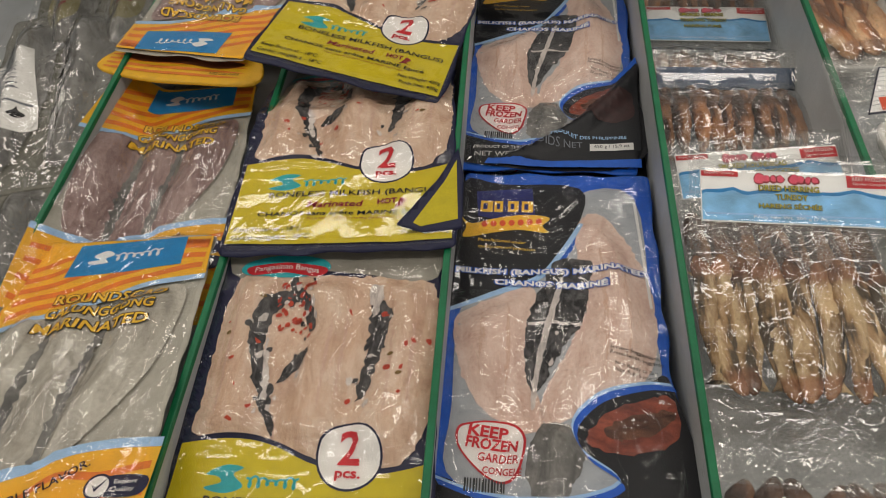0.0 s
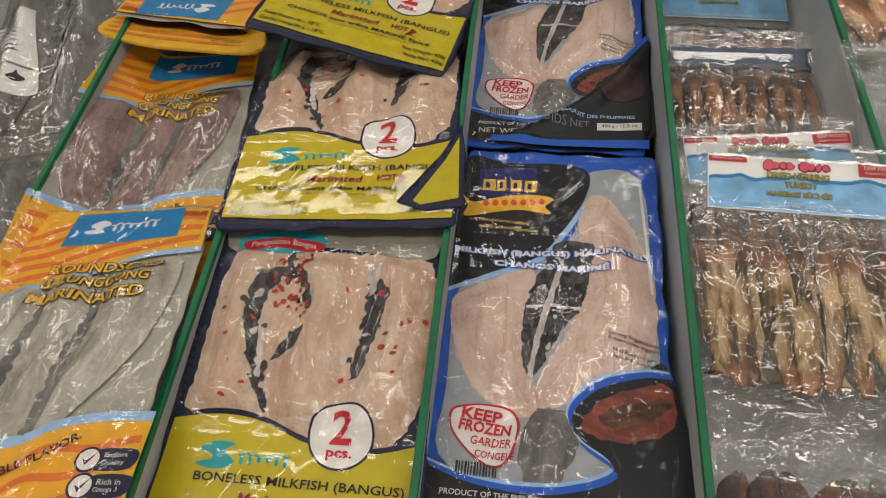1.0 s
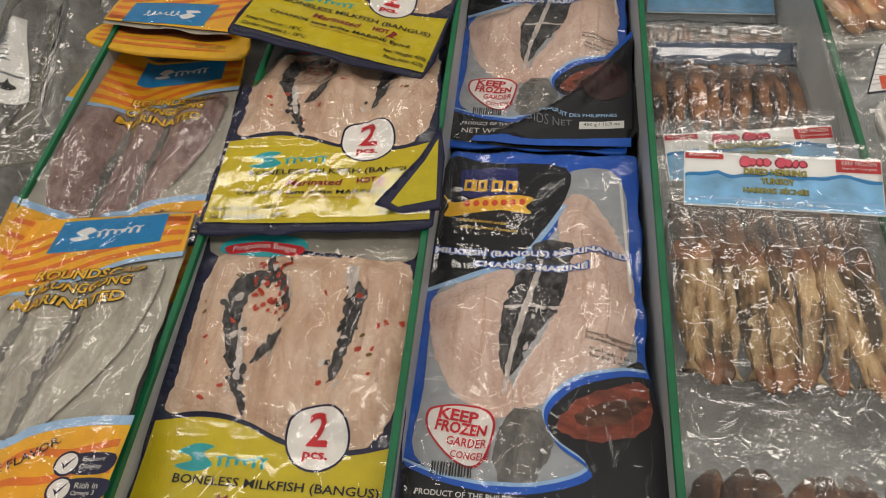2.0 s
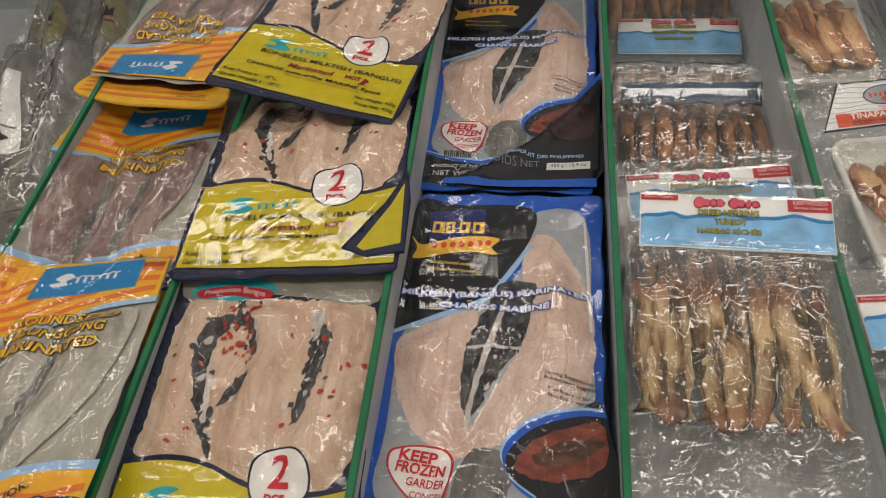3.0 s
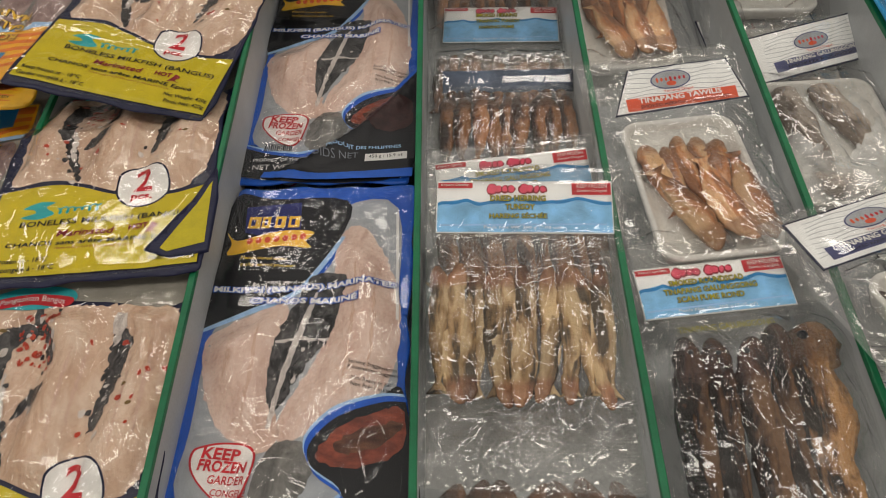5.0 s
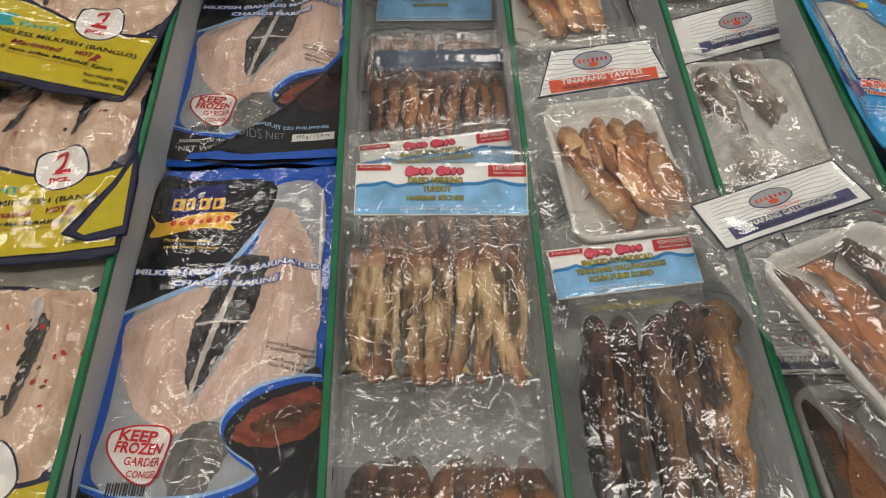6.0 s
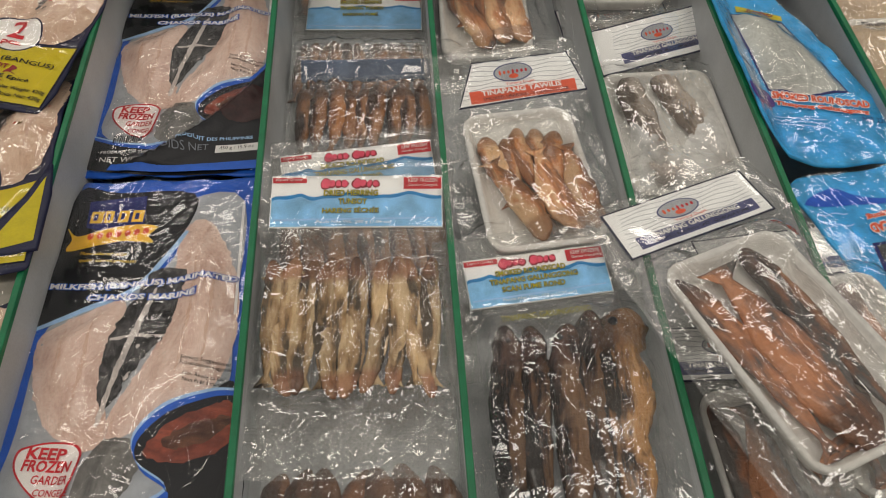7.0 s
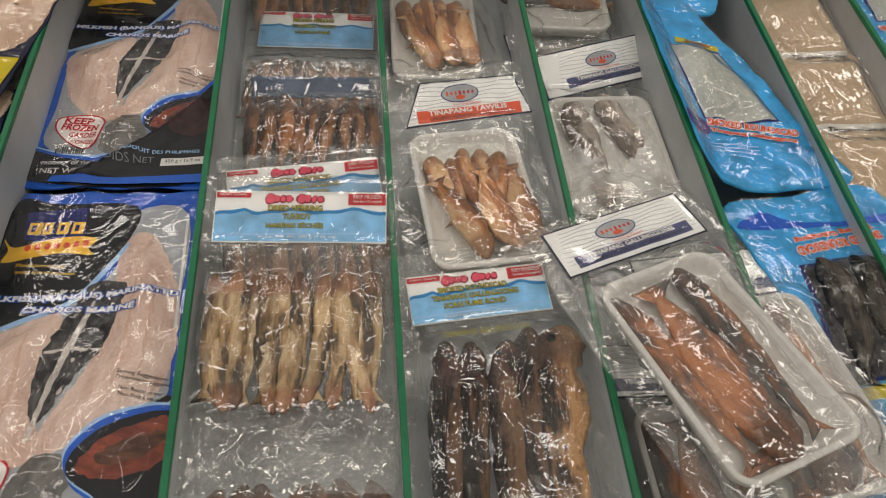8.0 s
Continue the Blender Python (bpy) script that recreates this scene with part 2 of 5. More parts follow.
def ragged(loop, amount, seed, freq=160.0):
    """The same loop with a torn, uneven edge."""
    out = []
    for x, y in loop:
        d = noise.noise_vector(Vector((x * freq + seed * 7.1, y * freq, seed * 3.3)))
        out.append((x + d.x * amount * 0.001, y + d.y * amount * 0.001))
    return np.array(out)


def dense(loop, step=0.004):
    out = []
    for a, b in zip(loop, np.roll(loop, -1, 0)):
        k = max(1, int(np.hypot(*(b - a)) / step))
        out += [a + (b - a) * i / k for i in range(k)]
    return np.array(out)


def torn(loop, seed, amount=4.0):
    """A loop with a coarse and a fine tear to its edge."""
    return ragged(ragged(dense(loop, 0.0025), amount, seed), amount * 0.45, seed + 0.5, 520.0)


def edge_distance(P, loop):
    """How far each point lies inside the loop (negative outside)."""
    best = np.full(len(P), 9.0)
    inside = np.zeros(len(P), bool)
    for a, b in zip(loop, np.roll(loop, -1, 0)):
        d = b - a
        t = np.clip(((P - a) @ d) / max(d @ d, 1e-12), 0, 1)
        best = np.minimum(best, np.hypot(*(P - a - t[:, None] * d).T))
        with np.errstate(divide="ignore", invalid="ignore"):
            cross = ((a[1] > P[:, 1]) != (b[1] > P[:, 1])) & (P[:, 0] < (b[0] - a[0]) * (P[:, 1] - a[1]) / (b[1] - a[1] + 1e-15) + a[0])
        inside ^= cross
    return np.where(inside, best, -best)


def mound(loop, height, fall):
    """A rounded swelling over the loop: height and width of its shoulder in millimetres."""
    def f(P):
        d = np.clip(edge_distance(P, loop) / (fall * 0.001), 0, 1)
        return height * 0.001 * d * d * (3 - 2 * d)
    return f


def wrinkle(x, y, seed, scale):
    a = noise.noise(Vector((x * scale, y * scale * 0.6, seed)))
    b = noise.noise(Vector((x * scale * 2.3 + 5, y * scale * 1.5, seed + 9)))
    return (1 - abs(a) * 2.2) * 0.7 + (1 - abs(b) * 2.2) * 0.3


def flat(P):
    return np.zeros(len(P))


def scrawl(u, v, w, h, rise=0.0):
    """A plain looping band of script height, standing for a brand's flourish."""
    t = np.linspace(0, 1, 61)
    x = u + w * t + 0.28 * h * np.sin(t * 12 * np.pi)
    y = v + rise * t + h * 0.5 * np.cos(t * 12 * np.pi) * (0.75 + 0.35 * np.sin(t * 9))
    mid = np.stack([x, y], 1) * 0.001
    d = np.gradient(mid, axis=0)
    nrm = np.stack([-d[:, 1], d[:, 0]], 1) / (np.hypot(*d.T)[:, None] + 1e-9)
    return np.concatenate([mid + nrm * 0.001, (mid - nrm * 0.001)[::-1]])


class Pack:
    """A bag or packet lying at pose m; its pieces follow one bent, swollen surface."""

    def __init__(self, name, label, category, m, bend=flat, mounds=(), group="", seed=1, crease=0.8):
        self.ob = tagged(new(name), label, category, group)
        self.ob.matrix_world = m
        self.bend, self.mounds, self.seed, self.crease, self.table = bend, list(mounds), seed, crease, None
        self.inside, self.calm = [], []

    def slack(self, P):
        """How loose the film lies: 1, and less or more over some areas (loop, looseness)."""
        out = np.ones(len(P))
        for loop, low in self.calm:
            d = np.clip(edge_distance(P, loop) / 0.012 + 0.5, 0, 1)
            out = out * (1 - (1 - low) * d)
        return out

    GRID, PHASE = 0.008, 0.00037

    def h(self, P):
        """Height of the shared surface, read from one table so that all layers agree."""
        if self.table is None:
            self.half = int(round(0.32 / self.GRID))
            g = np.arange(-self.half, self.half + 1) * self.GRID + self.PHASE
            U, V = np.meshgrid(g, g, indexing="ij")
            Q = np.stack([U.ravel(), V.ravel()], 1)
            z = self.bend(Q)
            if self.mounds:
                top = np.max([f(Q) for f in self.mounds], 0)
                grain = np.array([noise.noise(Vector((x * 75, y * 16, self.seed))) + 0.6 * noise.noise(Vector((x * 40, y * 40, self.seed + 3))) for x, y in Q])
                z = z + top + grain * 0.0022 * np.clip(top / 0.006, 0, 1)
            if self.crease:
                z = z + self.crease * 0.001 * np.array([wrinkle(x, y, self.seed, 20) for x, y in Q])
            self.table = z.reshape(U.shape)
        q = np.clip((P - self.PHASE) / self.GRID + self.half, 0, 2 * self.half - 0.001)
        i = q.astype(int)
        f = q - i
        t = self.table
        z00, z10, z01, z11 = t[i[:, 0], i[:, 1]], t[i[:, 0] + 1, i[:, 1]], t[i[:, 0], i[:, 1] + 1], t[i[:, 0] + 1, i[:, 1] + 1]
        x, y = f[:, 0], f[:, 1]
        return np.where(x + y <= 1, z00 + (z10 - z00) * x + (z01 - z00) * y, z11 + (z01 - z11) * (1 - x) + (z10 - z11) * (1 - y))

    def drape(self, reach=0.008, grid=0.004):
        """Draw the surface as film over what lies in the bag."""
        self.GRID, self.table = grid, None
        self.h(np.zeros((1, 2)))
        t, k = self.table, int(math.ceil(reach / grid))
        for x, y, z in self.inside:
            i, j = int(round(x / grid)) + self.half, int(round(y / grid)) + self.half
            for a in range(max(0, i - k), min(2 * self.half, i + k) + 1):
                for b in range(max(0, j - k), min(2 * self.half, j + k) + 1):
                    r = math.hypot((a - self.half) * grid - x, (b - self.half) * grid - y)
                    if r < reach:
                        t[a, b] = max(t[a, b], z)
        low = t.copy()
        for _ in range(7):
            p = np.pad(t, 1, mode="edge")
            t = np.maximum(low - 0.0012, (p[:-2, 1:-1] + p[2:, 1:-1] + p[1:-1, :-2] + p[1:-1, 2:] + 2 * t) / 6)
        self.table = t

    def carry(self, ob):
        """Note a thing's points, for the film that will be drawn over it."""
        m = ob.matrix_basis
        self.inside += [tuple(m @ v.co) for v in ob.data.vertices if v.co.z > 0.004]

    def conform(self, bm, off):
        vs = list(bm.verts)
        P = np.array([v.co.xy for v in vs])
        for v, z in zip(vs, self.h(P)):
            v.co.z += z + off * 0.0016

    def cut(self, bm, step):
        """Cut along the lines of the shared grid."""
        P = np.array([v.co.xy for v in bm.verts]) - self.PHASE
        for no, d in ((Vector((1, 0, 0)), P[:, 0]), (Vector((0, 1, 0)), P[:, 1]), (Vector((1, 1, 0)), P.sum(1))):
            for i in range(math.ceil(d.min() / step + 1e-3), math.floor(d.max() / step - 1e-3) + 1):
                at = Vector((self.PHASE, self.PHASE, 0)) + no * (i * step / no.length_squared)
                bmesh.ops.bisect_plane(bm, geom=bm.verts[:] + bm.edges[:] + bm.faces[:], plane_co=at, plane_no=no, dist=1e-7)

    def sheet(self, name, loop, mat, off, fine=1, crease=0.0, parent=None, label="", below=None):
        """A piece of film, card or print with that outline; below: depth to which its rim is closed."""
        bm = bmesh.new()
        bm.faces.new([bm.verts.new((x, y, 0)) for x, y in loop])
        self.cut(bm, self.GRID / fine)
        if bm.faces and sum(f.normal.z * f.calc_area() for f in bm.faces) < 0:
            bmesh.ops.reverse_faces(bm, faces=bm.faces[:])
        self.conform(bm, off)
        film = "film" in mat.name or "gloss" in mat.name
        if film:
            lay = bm.verts.layers.float.new("slack")
            vs = list(bm.verts)
            for v, k in zip(vs, self.slack(np.array([v.co.xy for v in vs]))):
                v[lay] = k
                v.co.z += crease * 0.001 * k * max(0.0, wrinkle(v.co.x, v.co.y, self.seed, 21) + 0.2)
        if below is not None:
            rim = [e for e in bm.edges if e.is_boundary]
            r = bmesh.ops.extrude_edge_only(bm, edges=rim)
            vs = [g for g in r["geom"] if isinstance(g, bmesh.types.BMVert)]
            B = self.bend(np.array([v.co.xy for v in vs]))
            for v, z in zip(vs, B):
                v.co.z = z - below * 0.001
        ob = place(name, bm, mat, parent or self.ob, label)
        if film:
            ob.visible_shadow = False
        return ob

    def text(self, body, u, v, width, mat, off=0.95, turn=0.0, name="lettering", parent=None, bold=0.0, align="CENTER", arc=0.0, rim=None, shear=0.0, height=None, wave=0.0, rim_w=0.03):
        """Lettering of that width in millimetres, centred or starting at (u, v), on the surface."""
        for mt, extra, dz in (((rim, rim_w, -0.12), (mat, 0.0, 0.0)) if rim else ((mat, 0.0, 0.0),)):
            cu = bpy.data.curves.new(name, "FONT")
            cu.body, cu.align_x, cu.resolution_u, cu.shear = body, align, 2, shear
            cu.offset = bold + (extra if rim else 0)
            tmp = bpy.data.objects.new("tmp", cu)
            me = tmp.to_mesh()
            bm = bmesh.new()
            bm.from_mesh(me)
            tmp.to_mesh_clear()
            bpy.data.objects.remove(tmp)
            xs = [w.co.x for w in bm.verts] or [0, 1]
            ys = [w.co.y for w in bm.verts] or [0, 1]
            if dz or not rim:
                span, tall = max(xs) - min(xs), max(ys) - min(ys)
                mid = (max(ys) + min(ys)) / 2
            k = width * 0.001 / span
            ky = k if height is None else height * 0.001 / tall
            c, s = math.cos(radians(turn)), math.sin(radians(turn))
            for w in bm.verts:
                x, y = w.co.x * k, (w.co.y - mid) * ky
                if arc:
                    y -= arc * 0.001 * ((2 * x / (width * 0.001)) ** 2)
                if wave:
                    y += wave * 0.001 * math.sin(x / (width * 0.001) * 6.28)
                w.co = Vector((u * 0.001 + x * c - y * s, v * 0.001 + x * s + y * c, 0))
            self.cut(bm, self.GRID)
            self.conform(bm, off + 0.35 + dz)
            place(name if mt is mat else "letter_outline", bm, mt, parent or self.ob)

    def fish(self, u, v, length, width, thick, mat, turn=0.0, seed=0, lift=0.0, name="fish", eye=False, arch=0.0, blunt=1.0, knobs=1.0):
        """A whole fish with its head towards +v: pointed head with a gill fold, shrunken body, forked tail."""
        rnd = random.Random(seed)
        bm = bmesh.new()
        prof = [(0, 0.13 * blunt), (0.012, 0.27 * blunt), (0.045, 0.47 * blunt), (0.09, min(0.9, 0.68 * blunt)), (0.14, 0.86), (0.185, 0.95), (0.2, 0.96), (0.215, 0.86), (0.3, 0.98), (0.4, 1.0), (0.52, 0.93), (0.66, 0.76), (0.78, 0.54), (0.87, 0.30), (0.91, 0.23), (0.95, 0.48), (1.0, 0.9)]
        rings, nr = [], 18
        bow, nod = rnd.uniform(-1, 1) * width * 0.22, rnd.choice((-1, 1)) * width * 0.16
        ts, rs = [q[0] for q in prof], [q[1] for q in prof]
        steps = sorted(set(ts + [k / 40 for k in range(41)]))
        for t in steps:
            r = float(np.interp(t, ts, rs))
            y = length * (0.5 - t)
            cx = bow * math.sin(t * math.pi) + width * 0.07 * noise.noise(Vector((t * 6, seed, 0))) + nod * max(0.0, 0.2 - t) / 0.2
            tail = t > 0.92
            ring = []
            for i in range(nr):
                a = 2 * math.pi * i / nr
                w = width / 2 * r
                hgt = (thick / 2 * min(r ** 0.8, 1) if not tail else thick * 0.07)
                ca, sa = math.cos(a), math.sin(a)
                dent = 1 + knobs * (0.15 * noise.noise(Vector((t * 9, ca * 1.5 + seed, sa * 1.5))) + 0.09 * noise.noise(Vector((t * 30, ca * 3.5, sa * 3.5 + seed))) + 0.13 * noise.noise(Vector((t * 3, ca * 5 + seed * 2, sa * 5))))
                notch = length * 0.04 * (1 - abs(ca)) if t == 1.0 else 0
                high = hgt * (abs(sa) ** 0.8) * (1 if sa > 0 else -1) * dent
                ring.append(bm.verts.new(((cx + w * ca * dent) * 0.001, (y + notch) * 0.001, (thick / 2 + high) * 0.001)))
            rings.append(ring)
        for p, q in zip(rings, rings[1:]):
            for i in range(nr):
                bm.faces.new((p[i], p[(i + 1) % nr], q[(i + 1) % nr], q[i]))
        bm.faces.new(rings[0][::-1])
        bm.faces.new(rings[-1])
        bmesh.ops.recalc_face_normals(bm, faces=bm.faces[:])
        ob = place(name, bm, mat, self.ob)
        z = float(self.bend(np.array([[u * 0.001, v * 0.001]]))[0])
        ob.matrix_basis = pose(u * 0.001, v * 0.001, z + lift * 0.001, arch, 0, turn)
        if eye:
            b2 = bmesh.new()
            bmesh.ops.create_uvsphere(b2, u_segments=10, v_segments=6, radius=width * 0.085 * 0.001)
            for w in b2.verts:
                w.co = w.co * 1.0 + Vector((-width * 0.1 * 0.001, length * 0.42 * 0.001, thick * 0.86 * 0.001))
            place("eye", b2, BLACK, ob)
        self.carry(ob)
        return ob


def round_rect(w, l, r=6, wob=0.0, seed=0, top=None):
    """The outline of a bag in millimetres, with soft corners and slightly uneven sides; top: width at its far end."""
    top = top or w
    pts = []
    for cx, cy, a0 in ((1, 1, 0), (-1, 1, 90), (-1, -1, 180), (1, -1, 270)):
        ww = top if cy > 0 else w
        for i in range(5):
            a = radians(a0 + i * 22.5)
            pts.append((cx * (ww / 2 - r) + r * math.cos(a), cy * (l / 2 - r) + r * math.sin(a)))
    loop = dense(poly(pts), 0.008)
    return ragged(loop, wob, seed, 26.0) if wob else loop


def foam_tray(pk, u, v, w, l, deep, turn=0.0, lift=0.0):
    """A white foam tray with a rolled rim, sloping sides and a flat floor."""
    bm = bmesh.new()
    loops = []
    for inset, z in ((7, 0), (2, deep * 0.6), (0, deep - 1.5), (1, deep), (5, deep), (6.5, deep - 1), (10, deep * 0.45), (14, 4), (24, 3.2)):
        r = max(4, 22 - inset)
        ring = []
        for cx, cy, a0 in ((1, 1, 0), (-1, 1, 90), (-1, -1, 180), (1, -1, 270)):
            for i in range(7):
                a = radians(a0 + i * 15)
                ring.append(bm.verts.new(((cx * (w / 2 - inset - r) + r * math.cos(a)) * 0.001, (cy * (l / 2 - inset - r) + r * math.sin(a)) * 0.001, z * 0.001)))
        loops.append(ring)
    for p, q in zip(loops, loops[1:]):
        for i in range(len(p)):
            j = (i + 1) % len(p)
            bm.faces.new((p[i], p[j], q[j], q[i]))
    bm.faces.new(loops[-1])
    bm.faces.new(loops[0][::-1])
    ob = place("foam_tray", bm, FOAM, pk.ob, "white foam tray with a rolled rim")
    z = float(pk.bend(np.array([[u * 0.001, v * 0.001]]))[0])
    ob.matrix_basis = pose(u * 0.001, v * 0.001, z + lift * 0.001, 0, 0, turn)
    pk.carry(ob)
    return ob


# ---- the freezer and the store round it ----
TOP = 0.112
DIVIDERS = [-0.525, -0.302, -0.072, 0.154, 0.358, 0.557, 0.730, 0.893, 1.056, 1.22]
BACK, FRONT, LEFT, RIGHT = 1.085, -0.16, -1.0, 1.42
tagged(boxed("freezer_floor", (LEFT, FRONT, -0.03, RIGHT, BACK, 0.0), GREY), "grey enamelled floor of a chest freezer", "freezer floor", kind="structure")
tagged(boxed("wall_back", (LEFT, BACK, -0.03, RIGHT, BACK + 0.05, 0.42), GREY), "grey enamelled back wall of the freezer", "freezer wall", kind="structure")
tagged(boxed("wall_front", (LEFT, FRONT - 0.05, -0.75, RIGHT, FRONT, 0.16), GREY), "grey front wall of the freezer", "freezer wall", kind="structure")
tagged(boxed("wall_left", (LEFT - 0.05, FRONT - 0.05, -0.75, LEFT, BACK + 0.05, 0.2), GREY), "grey side wall of the freezer", "freezer wall", kind="structure")
tagged(boxed("wall_right", (RIGHT, FRONT - 0.05, -0.75, RIGHT + 0.05, BACK + 0.05, 0.2), GREY), "grey side wall of the freezer", "freezer wall", kind="structure")
FLOORING = paint("store_floor_tile", col(190, 186, 178), rough=0.35, scale=6)
CEILING = paint("store_ceiling", col(72, 71, 70), rough=0.9, scale=3)
PLASTER = paint("store_plaster", col(112, 110, 106), rough=0.8, scale=3)
tagged(boxed("floor", (-4, -3.5, -0.80, 4.5, 3.5, -0.75), FLOORING), "pale store floor", "floor", kind="structure")
tagged(boxed("ceiling", (-4, -3.5, 2.25, 4.5, 3.5, 2.35), CEILING), "plain store ceiling", "ceiling", kind="structure")
for nm, d in (("wall_north", (-4, 3.5, -0.8, 4.5, 3.6, 2.35)), ("wall_south", (-4, -3.6, -0.8, 4.5, -3.5, 2.35)), ("wall_west", (-4.1, -3.6, -0.8, -4, 3.6, 2.35)), ("wall_east", (4.5, -3.6, -0.8, 4.6, 3.6, 2.35))):
    tagged(boxed(nm, d, PLASTER), "plain store wall", "wall", kind="structure")


def divider(x):
    ob = tagged(new("divider"), "grey freezer divider with a green plastic edge", "divider", "freezer dividers")
    ob.matrix_world = pose(x, 0, 0)
    boxed("panel", (-0.002, FRONT, 0.0, 0.002, BACK, TOP - 0.004), GREY, ob)
    boxed("edge_strip", (-0.0035, FRONT, TOP - 0.007, 0.0035, BACK, TOP), GREEN, ob, "green plastic edge strip", bevel=0.0012)


for x in DIVIDERS:
    divider(x)

# ---- blue vacuum packs of marinated milkfish ----


def slope_up(k, start=0.0):
    """A bend that lifts the far end: k metres per metre past start."""
    return lambda P: k * np.clip(P[:, 1] - start, 0, 1)


def milkfish_blue(m, seed, bend=flat, label="", fold=False):
    left = curve_loop([(-97, 14), (-56, 40), (-22, 50), (-15, -9), (-19, -56), (-10, -98), (-27, -112), (-58, -96), (-84, -64), (-99, -16)])
    right = curve_loop([(30, 150), (46, 156), (66, 134), (90, 79), (98, 19), (86, -46), (34, -82), (-7, -101), (-11, -70), (12, -22), (24, 29), (24, 87), (22, 126)])
    pk = Pack("milkfish_pack", label, "frozen food", m, bend, [mound(left, 11, 34), mound(right, 11, 34), mound(curve_loop([(-40, -110), (10, -100), (30, -140), (-10, -180), (-45, -160)]), 8, 22)], "milkfish packs", seed, 1.3)
    if fold:
        crest = dense(poly([(124, 6), (104, -26), (74, -76), (44, -116), (6, -152), (-40, -184), (-66, -212), (-30, -214), (24, -184), (62, -146), (92, -106), (126, -50)]))
        pk.mounds.append(mound(crest, 15, 20))
    pk.calm = [(rect(-104, 40, 104, 86), 0.25)]
    s = pk.sheet
    s("backing", round_rect(220, 436, 6, 5.0, seed, 212), ROYAL, -0.4, label="royal blue printed pouch", below=2)
    s("window", curve_loop([(-96, 20), (-62, 44), (-11, 66), (24, 118), (26, 186), (88, 182), (94, 27), (96, -52), (60, -62), (24, -86), (20, -112), (52, -146), (30, -162), (-38, -172), (-94, -150), (-95, -87)], 4), SILVER, 0.1, label="silver inside of the pouch behind a clear window")
    s("panel", curve_loop([(-106, 205), (-60, 200), (28, 196), (26, 142), (4, 100), (-19, 68), (-62, 46), (-106, 24), (-107, 110)], 4), BLACK, 0.25, label="black printed panel")
    s("panel_edge", dense(np.concatenate([curve_loop([(26, 142), (4, 100), (-19, 68), (-62, 46), (-106, 24)], 6, False), curve_loop([(-106, 19), (-60, 40), (-16, 62), (9, 97), (31, 140)], 6, False)])), SKYLINE, 0.4)
    s("fillet", ragged(dense(left), 3, seed), PALE, 0.35)
    s("fillet", ragged(dense(right), 3, seed + 1), PALE, 0.35)
    s("belly_skin", torn(curve_loop([(2, 88), (36, 86), (34, 56), (26, 12), (2, -28), (-14, -64), (-25, -64), (-30, -26), (-27, 14), (-14, 52)]), seed, 3.0), BELLY, 0.5, label="black belly lining of the fish")
    s("belly_skin", torn(curve_loop([(-14, -104), (12, -100), (26, -124), (8, -168), (-12, -176), (-26, -150)]), seed + 4, 3.0), GREYSKIN, 0.5, label="silver grey tail end of the fish")
    s("backbone", torn(curve_loop([(4, 62), (8, 60), (-3, 10), (-14, -40), (-19, -84), (-23, -82), (-18, -30), (-8, 16)]), seed + 2, 1.6), FROST, 0.7)
    s("backbone", torn(poly([(-26, 6), (-4, 12), (26, 9), (26, 6), (-4, 8), (-26, 3)]), seed + 3, 1.6), FROST, 0.72)
    for u, v0, v1, w in ((-72, -40, 20, 2.0), (-46, -80, 30, 1.8), (48, -40, 110, 2.0), (70, -40, 90, 1.6)):
        s("groove", torn(curve_loop([(u - w / 2, v0), (u + w / 2 + 2, (v0 + v1) / 2), (u - 2, v1), (u - w / 2, (v0 + v1) / 2)]), seed + u, 2.0), SINEW, 0.45)
    rnd = random.Random(seed)
    for k in range(18):
        t = rnd.random()
        cx, cy, r = 14 - 34 * t + rnd.choice((-22, 22)) * (1 - 0.6 * t) + rnd.gauss(0, 3), 84 - 146 * t + rnd.gauss(0, 5), rnd.uniform(0.8, 2.4)
        s("skin_fleck" if k % 3 else "frost_fleck", ragged(ellipse(cx, cy, r, r * rnd.uniform(0.6, 2.4), 10, rnd.uniform(-40, 40)), 1.8, k, 420), BELLY if k % 3 else FROST, 0.74 + 0.002 * k)
    s("edge_line", dense(poly([(86, 176), (89, 176), (96, 30), (93, 30)])), WHITE, 0.5)
    # lower black field, serving picture
    s("panel", curve_loop([(-103, -156), (-60, -168), (0, -170), (54, -150), (24, -124), (16, -97), (40, -70), (80, -56), (106, -56), (108, -205), (-104, -207)], 5), BLACK, 0.6, label="black printed panel")
    rim = curve_loop([(-103, -156), (-60, -168), (0, -170), (54, -150), (24, -124), (16, -97), (40, -70), (80, -56), (106, -56)], 5, False)
    s("panel_edge", dense(np.concatenate([rim, (rim + np.array([0.0035, -0.0055]))[::-1]])), ROYAL, 0.75)
    s("panel_edge", dense(np.concatenate([rim + np.array([-0.0015, 0.003]), (rim + np.array([0.0008, -0.001]))[::-1]])), SKYLINE, 0.72)
    s("serving_picture", ragged(dense(curve_loop([(26, -112), (50, -84), (88, -68), (106, -70), (106, -106), (76, -122), (46, -124)])), 3, seed + 5), ROAST, 0.85, label="printed picture of a roasted fish")
    s("serving_picture", ragged(dense(curve_loop([(42, -104), (62, -90), (92, -82), (104, -86), (88, -102), (60, -112)])), 4, seed + 6), ROAST_CORE, 0.95)
    # brand mark as plain shapes, ribbon
    s("brand_mark", poly([(-90, 188), (-26, 194), (-22, 150), (-56, 142), (-86, 150)]), DEEPBLUE, 0.4)
